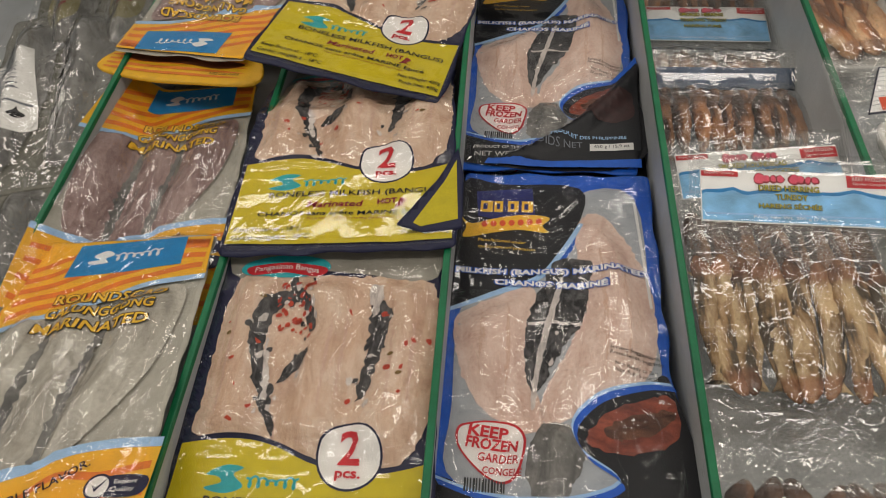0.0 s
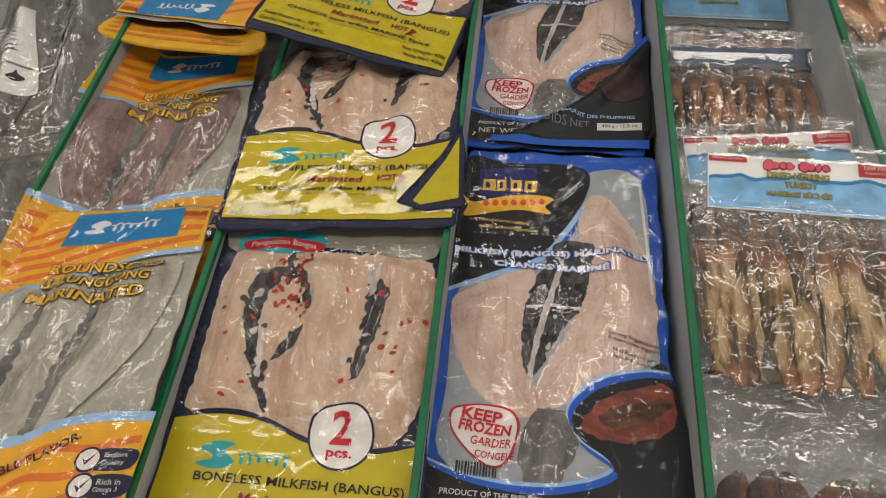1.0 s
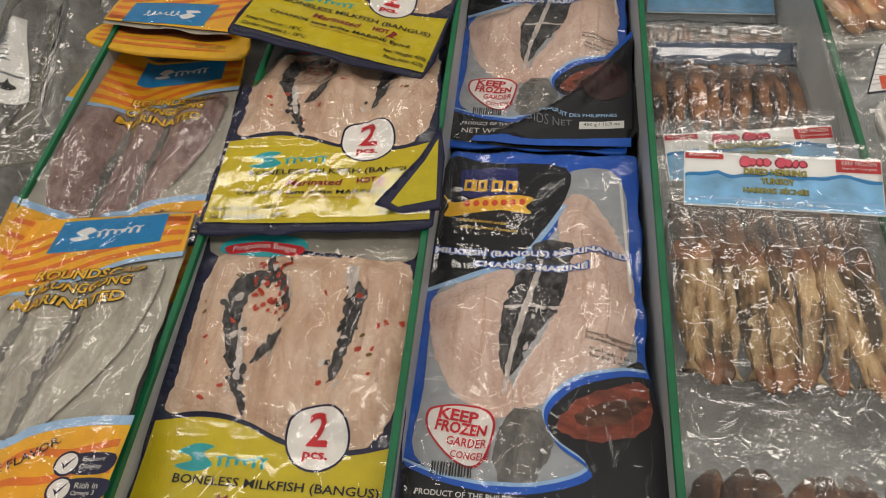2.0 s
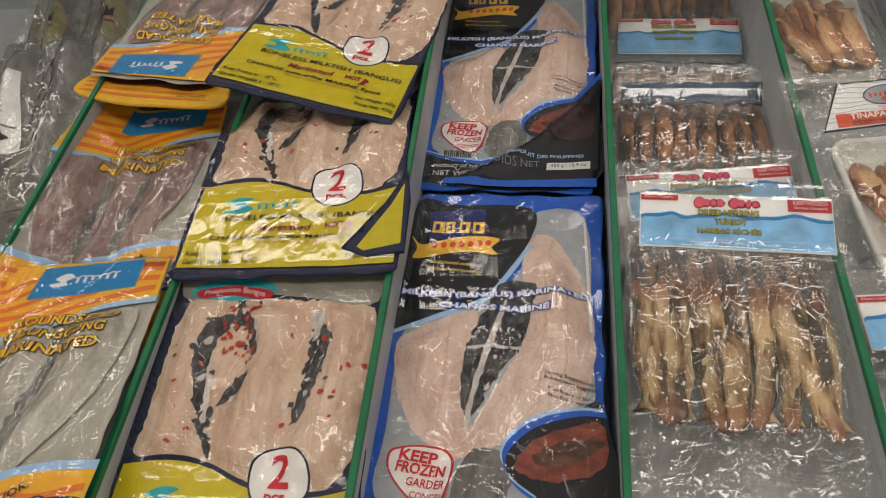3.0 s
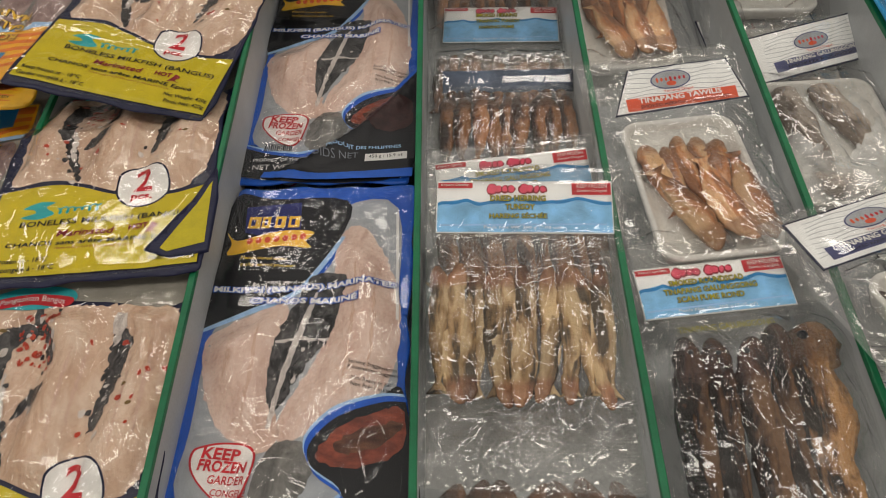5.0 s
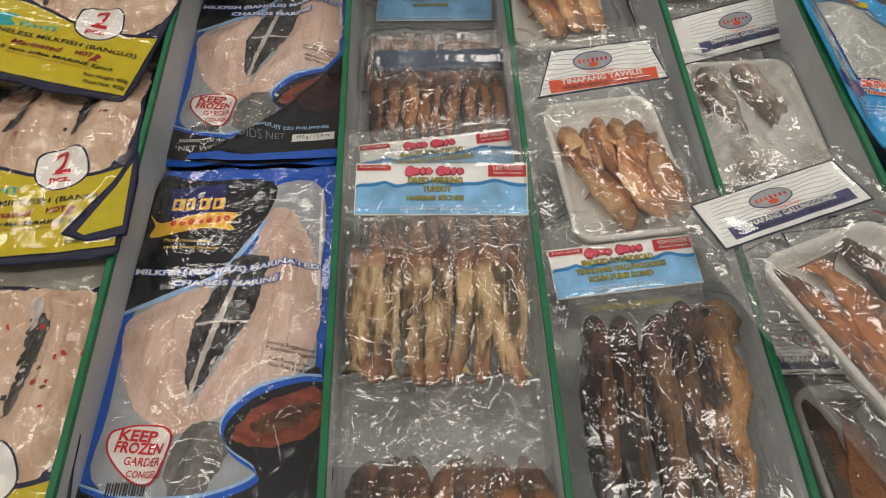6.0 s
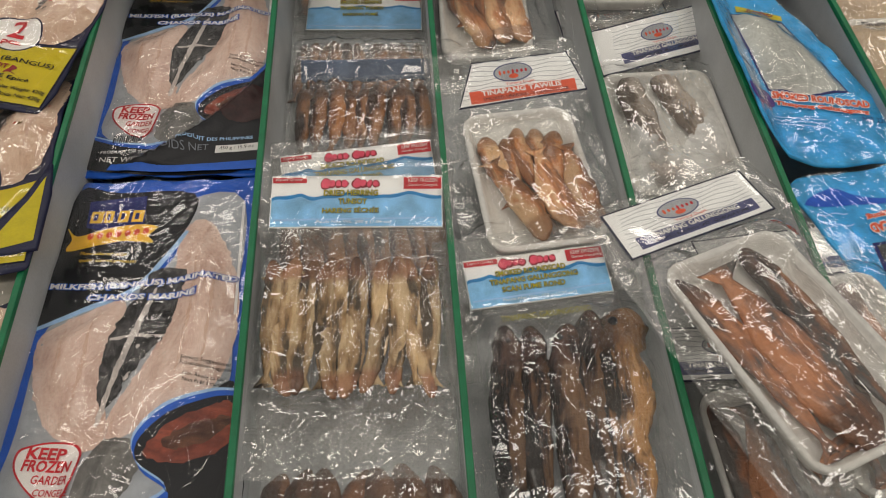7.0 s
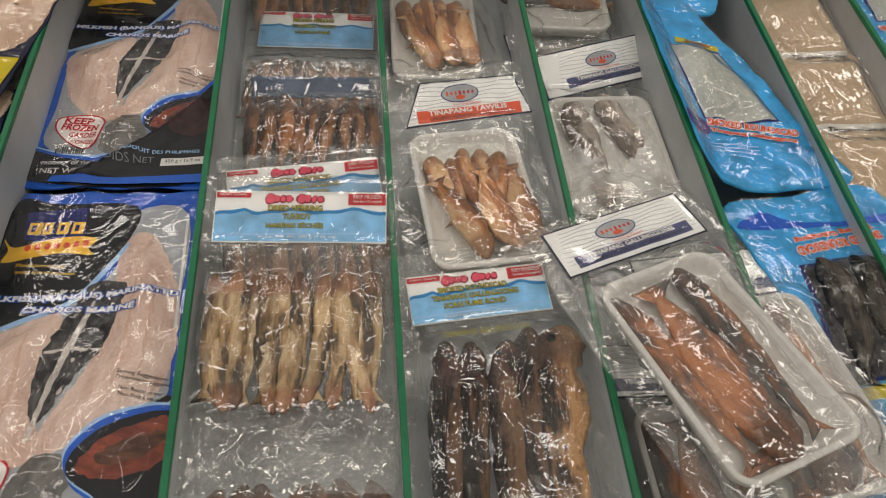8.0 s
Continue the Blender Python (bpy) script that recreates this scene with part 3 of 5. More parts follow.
    for i, w in enumerate((14, 10, 12, 13)):
        s("brand_mark", rect(-84 + i * 15.5, 156, -84 + i * 15.5 + w, 173), GOLD, 0.55)
        s("brand_mark", rect(-81 + i * 15.5, 160, -81 + i * 15.5 + w * 0.35, 169), DEEPBLUE, 0.65)
    s("ribbon", curve_loop([(-106, 150), (-92, 138), (-60, 148), (-30, 152), (-6, 148), (-14, 136), (-8, 126), (-40, 130), (-70, 124), (-100, 118), (-98, 134)], 4), GOLD, 0.7)
    for i in range(7):
        s("ribbon_mark", ellipse(-78 + i * 10, 137 + i * 0.9, 3.6, 4.6, 10), ORANGERED, 0.8)
    pk.text("Manufactured under", -58, 113, 52, GOLD, 0.7, -3)
    pk.text("quality assured processes", -52, 103, 62, GOLD, 0.7, -3)
    pk.text("MILKFISH (BANGUS) MARINATED", -6, 71, 200, WHITE, 1.0, 0, bold=0.04, rim=ROYAL, rim_w=0.09, height=10.5, wave=2)
    pk.text("CHANOS MARINÉ", -5, 56, 118, WHITE, 1.0, -1, bold=0.04, rim=ROYAL, rim_w=0.09, height=10.5)
    pk.text("Serving Suggestions/", 74, -26, 48, BLACK, 0.8, -8)
    pk.text("Présentation suggérée", 75, -32, 50, BLACK, 0.8, -8)
    pk.text("Non Ready to Eat/", 74, -42, 40, BLACK, 0.8, -8)
    pk.text("Non Prêt à manger", 75, -48, 42, BLACK, 0.8, -8)
    # keep-frozen shield
    sh = [(-56, -100), (-34, -104), (-26, -120), (-32, -150), (-46, -158), (-66, -148), (-86, -126), (-88, -108), (-76, -102)]
    s("shield", curve_loop(sh, 5), RED, 0.75)
    s("shield", curve_loop([(-57 + (a + 57) * 0.93, -127 + (b + 127) * 0.93) for a, b in sh], 5), WHITE, 0.85)
    pk.text("KEEP", -60, -111, 36, RED, 1.0, -6, bold=0.03, height=11)
    pk.text("FROZEN", -56, -123, 46, RED, 1.0, -6, bold=0.03, height=11)
    pk.text("GARDER", -50, -136, 36, RED, 1.0, -6, bold=0.01, height=8)
    pk.text("CONGELÉ", -46, -147, 34, RED, 1.0, -6, bold=0.01, height=8)
    for i in range(14):
        s("barcode", rect(-78 + i * 2.6, -166, -78 + i * 2.6 + (1.2 if i % 3 else 1.8), -154), DARKGREY, 0.8)
    pk.text("PRODUCT OF THE PHILIPPINES / PRODUIT DES PHILIPPINES", 2, -181, 182, WHITE, 0.8, 0, bold=0.01)
    pk.text("NET WEIGHT / POIDS NET", -18, -193, 140, WHITE, 0.8, 0, height=8)
    s("weight_label", rect(54, -199, 102, -187), WHITE, 0.8)
    pk.text("450 g / 15.9 oz", 78, -193, 40, BLACK, 0.95)
    if fold:
        # the lower corner is folded over in a glossy ridge, black side out
        s("fold", dense(curve_loop([(113, -14), (98, -44), (70, -92), (42, -130), (10, -164), (-24, -190), (-66, -206), (-20, -207), (40, -206), (108, -202), (114, -80)], 4)), BLACK, 2.6, label="black corner of the pouch folded over", below=-0.5)
        s("fold_edge", dense(np.concatenate([curve_loop([(114, -8), (100, -32), (80, -60)], 6, False), curve_loop([(84, -66), (104, -42), (115, -28)], 6, False)])), ROYAL, 3.0)
        s("fold_edge", dense(poly([(-70, -203), (0, -206), (60, -203), (112, -199), (112, -213), (0, -216), (-74, -212)])), ROYAL, 3.0)
        s("serving_picture", ragged(dense(curve_loop([(50, -112), (76, -88), (104, -84), (106, -124), (80, -138), (56, -132)])), 3, seed + 9), paint("dim_roast_print", col(52, 26, 26), var=0.4, scale=90), 3.0)
        pk.text("POIDS NET", 12, -180, 62, GREY_INK, 3.0, 3, height=9)
        pk.text("PRODUIT DES PHILIPPINES", 50, -166, 92, SKYLINE, 3.0, 3, height=5, bold=0.02)
        s("weight_label", dense(poly([(52, -188), (104, -184), (104, -172), (52, -176)])), WHITE, 3.1)
        pk.text("450 g / 15.9 oz", 78, -180, 42, BLACK, 3.3, 4)
    s("clear_film", round_rect(216, 428, 7, 2.0, seed, 208), FILM_PRINT, 2.0, 2, 0.8, label="glossy creased clear film")
    return pk


milkfish_blue(pose(0.036, 0.363, 0.063, -2.5, 0, -1), 3, label="blue and black printed pouch of pale milkfish fillets")
milkfish_blue(pose(0.037, 0.812, 0.046, 0, 0, -2), 8, label="blue and black milkfish pouch with a folded corner", fold=True)
milkfish_blue(pose(0.037, 0.762, 0.026, 0, 0, -2), 12, label="blue milkfish pouch lying under another one")

# ---- yellow packs of spiced milkfish ----


def milkfish_yellow(m, seed, bend=flat, label="", fold=False):
    a = curve_loop([(-98, -78), (-101, -40), (-99, 57), (-86, 88), (-58, 92), (-46, 60), (-50, 10), (-42, -40), (-30, -84)])
    b = curve_loop([(-44, 80), (-8, 86), (28, 82), (34, 30), (38, -40), (28, -90), (-10, -92), (-30, -80), (-26, -20), (-20, 30)])
    c = curve_loop([(46, 84), (76, 84), (106, 76), (112, 10), (110, -50), (94, -90), (70, -106), (38, -92), (44, -30), (56, 10), (62, 50)])
    loops = [a, b, c]
    pk = Pack("spiced_milkfish_pack", label, "frozen food", m, bend, [mound(q, 11, 24) for q in loops], "spiced milkfish packs", seed, 1.5)
    pk.calm = [(rect(-116, -206, 116, -104), 0.28)]
    s = pk.sheet
    s("backing", round_rect(234, 428, 6, 6.0, seed, 222), NAVY, -0.4, label="navy printed pouch", below=2)
    s("flesh_bed", torn(curve_loop([(-92, -82), (-96, 56), (-84, 88), (-40, 90), (30, 88), (104, 78), (108, -40), (92, -92), (40, -98), (-30, -88)]), seed + 8), PALE_HOT, 0.1)
    for q in loops:
        s("fillet", ragged(dense(q), 3, seed), PALE_HOT, 0.3)
    rnd = random.Random(seed)
    for u, w in ((-84, 2.0), (10, 2.2), (24, 1.5), (70, 1.8), (90, 2.0)):
        v0, v1 = rnd.uniform(-72, -40), rnd.uniform(30, 76)
        s("groove", torn(curve_loop([(u - w / 2, v0), (u + w / 2 + 1, (v0 + v1) / 2), (u + 3 * rnd.uniform(-1, 1), v1), (u - w / 2 - 1, (v0 + v1) / 2)]), seed + u, 2.0), SINEW, 0.45)
    s("belly_skin", torn(curve_loop([(-58, -20), (-68, 28), (-56, 66), (-22, 68), (-5, 31), (-12, 26), (-24, 54), (-46, 50), (-54, 14), (-46, -16), (-30, -70), (-34, -74)]), seed), BELLY, 0.6, label="dark belly lining of the fish")
    s("belly_skin", torn(curve_loop([(-10, 6), (-26, -6), (-34, -24), (-28, -26), (-14, -12)]), seed + 1), BELLY, 0.62)
    s("belly_skin", torn(curve_loop([(46, 62), (66, 50), (64, 30), (54, -24), (42, -44), (47, 8)]), seed + 2), BELLY, 0.6)
    s("belly_skin", torn(curve_loop([(-42, 92), (-34, 88), (-26, 60), (-36, 66)]), seed + 7), BELLY, 0.6)
    s("clear_top", curve_loop([(-104, 92), (-40, 96), (30, 92), (108, 88), (106, 200), (0, 204), (-104, 200)], 4), paint("grey_clear", col(150, 146, 136), rough=0.3), 0.2, label="empty clear end of the pouch")
    s("frost", torn(curve_loop([(-53, 16), (-49, 8), (-42, -28), (-44, -44), (-50, -16)]), seed + 3), FROST, 0.75, label="white frost on the fish")
    s("frost", torn(curve_loop([(42, 74), (54, 78), (56, 62), (50, 40), (46, 52)]), seed + 5), FROST, 0.75)
    for k in range(46):
        cx, cy = rnd.choice(((-60, 30), (-52, -6), (-44, -40), (-14, 50), (-20, 2), (56, 40), (52, 0), (48, -24), (-40, 66)))
        cx, cy, r = cx + rnd.gauss(0, 6), cy + rnd.gauss(0, 14), rnd.uniform(1.0, 3.4)
        s("skin_fleck" if k % 2 else "frost_fleck", ragged(ellipse(cx, cy, r, r * rnd.uniform(0.5, 2.4), 10, rnd.uniform(-30, 30)), 1.8, k, 420), BELLY if k % 2 else FROST, 0.8 + 0.002 * k)
    spots = [(rnd.uniform(-48, -12), rnd.uniform(24, 84)) for _ in range(44)] + [(rnd.uniform(-95, 105), rnd.uniform(-70, 84)) for _ in range(20)]
    for x, y in spots:
        k = rnd.uniform(1.2, 4.2)
        s("chili_flake", ragged(ellipse(x, y, k, k * rnd.uniform(0.35, 0.8), 9, rnd.uniform(0, 180)), 1.6, rnd.random() * 9, 400), CHILI, 0.85)
    for x, y in ((-88, 20), (70, 0), (80, -20), (-62, 60)):
        s("herb_flake", ragged(ellipse(x, y, 3, 2.2, 9), 1.5, x, 400), paint("herb", col(120, 96, 50)), 0.85)
    # label
    edge = curve_loop([(-109, -86), (-70, -81), (-30, -85), (15, -102), (66, -108), (112, -98)], 6, False)
    low = poly([(112, -204), (50, -205), (-40, -203), (-113, -199)])
    s("label_edge", dense(np.concatenate([edge + np.array([0, 0.0045]), edge[::-1]])), NAVY, 0.7)
    lab = s("label", dense(np.concatenate([edge, low])), YELLOW, 0.6, label="yellow printed label")
    s("roundel", ellipse(43, -94, 29.5, 29.5), NAVY, 0.8)
    s("roundel", ellipse(43, -94, 27.5, 27.5), WHITE, 0.9)
    pk.text("2", 43, -87, 19, RED, 1.05, bold=0.02, height=30)
    pk.text("pcs.", 43, -111, 22, RED, 1.05, bold=0.03, height=9)
    # brand mark as plain shapes
    s("brand_mark", curve_loop([(-80, -112), (-64, -104), (-48, -106), (-56, -112), (-46, -122), (-62, -128), (-80, -124), (-66, -119), (-70, -114)], 5), TEAL, 0.8)
    s("brand_mark", scrawl(-44, -118, 46, 9), TEAL, 0.8)
    pk.text("BONELESS MILKFISH (BANGUS)", 12, -137, 180, BLACK, 0.9, -1, bold=0.012, height=10)
    pk.text("Marinated", -8, -151, 58, DKRED, 0.9, -1, bold=0.02, shear=0.15, height=9)
    pk.text("HOT", 46, -150, 20, DKRED, 0.9, 0, bold=0.04, height=8)
    s("pepper", curve_loop([(60, -146), (66, -150), (62, -156), (68, -160), (60, -158), (54, -160), (58, -152)], 4), DKRED, 0.9)
    pk.text("CHANOS sans arête MARINE Epicé", 0, -165, 172, BLACK, 0.9, -2, bold=0.018, height=8)
    pk.text("Please cook or boil before serving, this product is raw", 14, -172, 96, DKRED, 0.9, -2)
    pk.text("Keep frozen at - 18°C", -72, -183, 68, BLACK, 0.9, -1, bold=0.012, height=8.5)
    pk.text("Garder congélé à - 18°C", -68, -194, 78, BLACK, 0.9, -1, bold=0.012, height=8.5)
    pk.text("Net Weight: 420g", 84, -183, 50, BLACK, 0.9, 0, bold=0.012, height=8)
    pk.text("Poids Net: 420g", 86, -194, 46, BLACK, 0.9, 0, bold=0.012, height=8)
    # badge at the far end
    s("badge", curve_loop([(-88, 104), (-50, 114), (-10, 108), (-4, 94), (-46, 86), (-90, 90)], 5), TEAL, 0.8)
    s("badge", curve_loop([(-86, 98), (-46, 104), (-6, 98), (-12, 88), (-46, 92), (-80, 88)], 5), RED, 0.95)
    pk.text("Pangasinan Bangus", -46, 98, 66, WHITE, 1.2, 0, arc=5)
    if fold:
        s("fold", dense(poly([(119, -78), (124, -120), (122, -192), (86, -197), (58, -184), (98, -124)])), NAVY, 2.6, label="corner of the pouch folded over", below=-0.5)
        s("fold", dense(poly([(117, -98), (118, -182), (82, -190), (74, -184), (104, -130)])), YELLOW, 2.9)
    s("clear_film", round_rect(230, 424, 8, 2.5, seed, 216), FILM_PRINT, 2.0, 2, 0.8, label="glossy creased clear film")
    return pk


def droop(k, start, lift=0.0):
    """A bend that lowers the far end past start and may lift the near one."""
    return lambda P: -k * np.clip(P[:, 1] - start, 0, 1) + lift * np.clip(-P[:, 1] - 0.1, 0, 1)


milkfish_yellow(pose(-0.187, 0.31, 0.094, 3, 0, 1), 21, droop(0.22, 0.11), label="yellow and navy pouch of spiced milkfish fillets")
milkfish_yellow(pose(-0.198, 0.630, 0.112, -1.2, 0, 4) @ Matrix.Diagonal((1.04, 1, 1, 1)), 24, droop(0.3, 0.0), label="yellow milkfish pouch with a folded corner", fold=True)
milkfish_yellow(pose(-0.178, 0.858, 0.128, -4, 9, -10) @ Matrix.Diagonal((1.04, 1, 1, 1)), 27, slope_up(0.14, -0.05), label="yellow and navy milkfish pouch lying askew")

# ---- orange-striped packs of marinated roundscad ----


def roundscad(m, seed, meat, bend=flat, label="", mouth=False):
    bodies = [curve_loop([(-88, 70), (-60, 96), (-42, 60), (-34, -10), (-46, -80), (-78, -90), (-92, -20)]),
              curve_loop([(-40, 96), (-10, 108), (10, 60), (14, -20), (0, -84), (-40, -86), (-34, 0)]),
              curve_loop([(16, 100), (52, 122), (78, 124), (84, 90), (72, 20), (40, -40), (10, -76), (6, -30), (18, 40)])]
    pk = Pack("roundscad_pack", label, "frozen food", m, bend, [mound(q, 10, 22) for q in bodies], "roundscad packs", seed)
    s = pk.sheet
    s("backing", round_rect(212, 400, 6, 5, seed, 188), paint("grey_pouch", col(176, 172, 160)), -1.6, below=2, label="clear pouch with a grey back")
    for q in bodies:
        s("fish_fillet", q, meat, 0.2)
    for a, b in (((-40, 60), (-44, -70)), ((12, 70), (4, -70))):
        s("dark_seam", ragged(dense(curve_loop([(a[0] - 3, a[1]), (a[0] + 4, a[1]), (b[0] + 6, 0), (b[0] + 3, b[1]), (b[0] - 4, b[1])])), 4, seed + a[0]), GREYSKIN, 0.35)
    # striped head and foot
    low = curve_loop([(-106, 74), (-60, 92), (-3, 112), (40, 132), (96, 140)], 6, False)
    top = poly([(92, 196), (-92, 196)])
    s("stripe_field", dense(np.concatenate([low, top])), STRIPE, 0.4, label="yellow and orange striped print")
    for i in range(5):
        k = 0.0165 * (i + 0.2)
        w = low[2:-1] + np.array([0, k + 0.004]) + np.stack([np.zeros(len(low) - 3), 0.0025 * np.sin(np.arange(len(low) - 3) * 0.7 + i)], 1)
        w[:, 1] = np.minimum(w[:, 1], 0.19 - 0.0003 * np.arange(len(w)))
        s("stripe", dense(np.concatenate([w, (w + np.array([0, 0.0075]))[::-1]])), ORANGE, 0.55)
    s("sky_edge", dense(np.concatenate([low, (low - np.array([0, 0.007]))[::-1]])), SKYLINE, 0.5)
    s("brand_panel", dense(poly([(-54, 143), (-52, 190), (8, 193), (64, 196), (66, 155), (6, 147)])), LABELBLUE, 0.7, label="blue printed brand panel")
    s("brand_mark", curve_loop([(-32, 172), (-20, 180), (-10, 174), (-18, 168), (-14, 162), (-30, 160), (-36, 164), (-24, 167)], 4), WHITE, 0.85)
    s("brand_mark", scrawl(-9, 169, 50, 10, 6), WHITE, 0.85)
    for body, u, v, w in (("ROUNDSCAD", 8, 112, 118), ("GALUNGGONG", 4, 93, 114), ("MARINATED", 2, 73, 118)):
        pk.text(body, u, v, w, GOLD, 1.0, 1, bold=0.025, rim=BLACK, rim_w=0.045, height=14.5, shear=0.04)
    hi = curve_loop([(-106, -96), (-40, -92), (0, -80), (30, -64), (70, -58), (108, -58)], 6, False)
    base = poly([(104, -196), (-104, -196)])
    s("stripe_field", dense(np.concatenate([hi, base])), STRIPE, 0.4, label="yellow and orange striped print")
    for i in range(5):
        w = hi[1:-1] - np.array([0, 0.022 * (i + 0.75)])
        w = w + np.stack([np.zeros(len(w)), 0.004 * np.sin(np.arange(len(w)) * 0.5 + i)], 1)
        s("stripe", dense(np.concatenate([w, (w - np.array([0, 0.007]))[::-1]])), ORANGE, 0.55)
    s("sky_edge", dense(np.concatenate([hi, (hi + np.array([0, 0.009]))[::-1]])), SKYLINE, 0.5)
    pk.text("DELECTABLE FLAVOR.", 4, -99, 112, BLACK, 0.9, 26, bold=0.012, height=8, arc=-5)
    for (cu, cv), words in (((66, -92), ("Export", "Quality")), ((68, -114), ("Rich in", "Omega 3"))):
        s("badge", curve_loop([(cu + 4, cv + 8), (cu + 38, cv + 8), (cu + 35, cv - 8), (cu + 4, cv - 8)], 4), NAVY, 0.7)
        s("badge", ellipse(cu, cv, 11, 11, 20), NAVY, 0.8)
        s("badge", ellipse(cu, cv, 9, 9, 20), WHITE, 0.9)
        s("tick", poly([(cu - 5, cv + 1), (cu - 1, cv - 5), (cu + 7, cv + 7), (cu - 1, cv - 1)]), NAVY, 1.0)
        pk.text(words[0], cu + 22, cv + 3, 19, WHITE, 0.9, height=5)
        pk.text(words[1], cu + 21, cv - 3.5, 19, WHITE, 0.9, height=5)
    pk.text("KEEP FROZEN", 40, -136, 44, BLACK, 0.9, -6, height=5)
    s("clear_film", round_rect(208, 394, 8, 2.5, seed, 184), FILM_PRINT, 1.9, 2, 1.2, label="loose creased clear film")
    if mouth:
        # the open mouth of the bag: a lower lip of film past the upper one, its brown lining darkened by painted shade
        lip = curve_loop([(-104, 176), (-60, 170), (0, 166), (60, 172), (100, 180), (112, 222), (40, 238), (-30, 236), (-116, 224)], 5)
        s("bag_lip", lip, STRIPE, -9, label="striped lower lip of the open bag", below=18)
        for i in range(4):
            s("stripe", curve_loop([(-96, 188 + i * 10), (-40, 184 + i * 11), (30, 186 + i * 11), (98, 190 + i * 9), (96, 194 + i * 9), (30, 191 + i * 11), (-40, 189 + i * 11)], 4), ORANGE, -8.6)
        pk.text("KEEP FROZEN", -70, 214, 40, BLACK, -8.0, 4, height=5)
        s("inner_shade", curve_loop([(-88, 190), (0, 184), (86, 190), (60, 202), (0, 200), (-60, 203)], 5), paint("shaded_bag_inside", col(92, 48, 24)), -8.2, label="brown inside of the bag mouth with its shade painted in")
    return pk


roundscad(pose(-0.402, 0.25, 0.124, -8.5, 0, 5), 31, GREYFISH, label="orange striped pouch of pale grey roundscad")
roundscad(pose(-0.436, 0.545, 0.060, -2, 0, 4) @ Matrix.Diagonal((0.93, 1, 1, 1)), 34, MAUVE, lambda P: 0.85 * np.clip(-0.045 - P[:, 0], 0, 1), label="orange striped pouch of purple-grey roundscad")
roundscad(pose(-0.416, 0.925, 0.118, -2, 0, 171), 37, MAUVE, lambda P: 0.10 * np.clip(P[:, 1] - 0.1, 0, 1), label="upturned striped roundscad pouch with an open mouth", mouth=True)
roundscad(pose(-0.36, 1.0, 0.075, 8, 0, 172), 39, MAUVE, label="striped roundscad pouch lying under the others")

# ---- clear bags with hung header cards: dried and smoked herring ----
HERRING = skin("dried_herring_skin", col(92, 80, 64), col(170, 138, 98), col(218, 190, 146), 0.026, 0.22, sheen=0.15, head=col(180, 122, 90), length=0.146)
BROWN = skin("smoked_herring_skin", col(62, 42, 30), col(122, 78, 46), col(172, 118, 70), 0.024, 0.28, head=col(96, 62, 42), length=0.12)
DARKSKIN = skin("dark_smoked_scad_skin", col(28, 21, 18), col(56, 40, 33), col(120, 90, 64), 0.034, 0.22, spot=col(96, 66, 48), amount=0.04, head=col(74, 44, 36), length=0.228)
GOLDSKIN = skin("golden_smoked_scad_skin", col(46, 36, 28), col(136, 98, 62), col(192, 146, 94), 0.044, 0.22, spot=col(52, 38, 28), amount=0.07, head=col(104, 72, 50), length=0.224)
BLACKSKIN = skin("black_smoked_scad_skin", col(18, 17, 17), col(34, 31, 29), col(84, 78, 70), 0.04, 0.22)
TAWILIS = skin("tawilis_skin", col(148, 102, 70), col(202, 136, 84), col(228, 188, 142), 0.03, 0.3, head=col(176, 132, 98), length=0.11)
GREYFROST = skin("frosted_smoked_skin", col(116, 104, 94), col(152, 138, 126), col(192, 180, 168), 0.04, 0.5)
COPPER = skin("copper_smoked_skin", col(98, 94, 92), col(148, 106, 84), col(192, 134, 96), 0.044, 0.34, head=col(88, 64, 54), length=0.2)


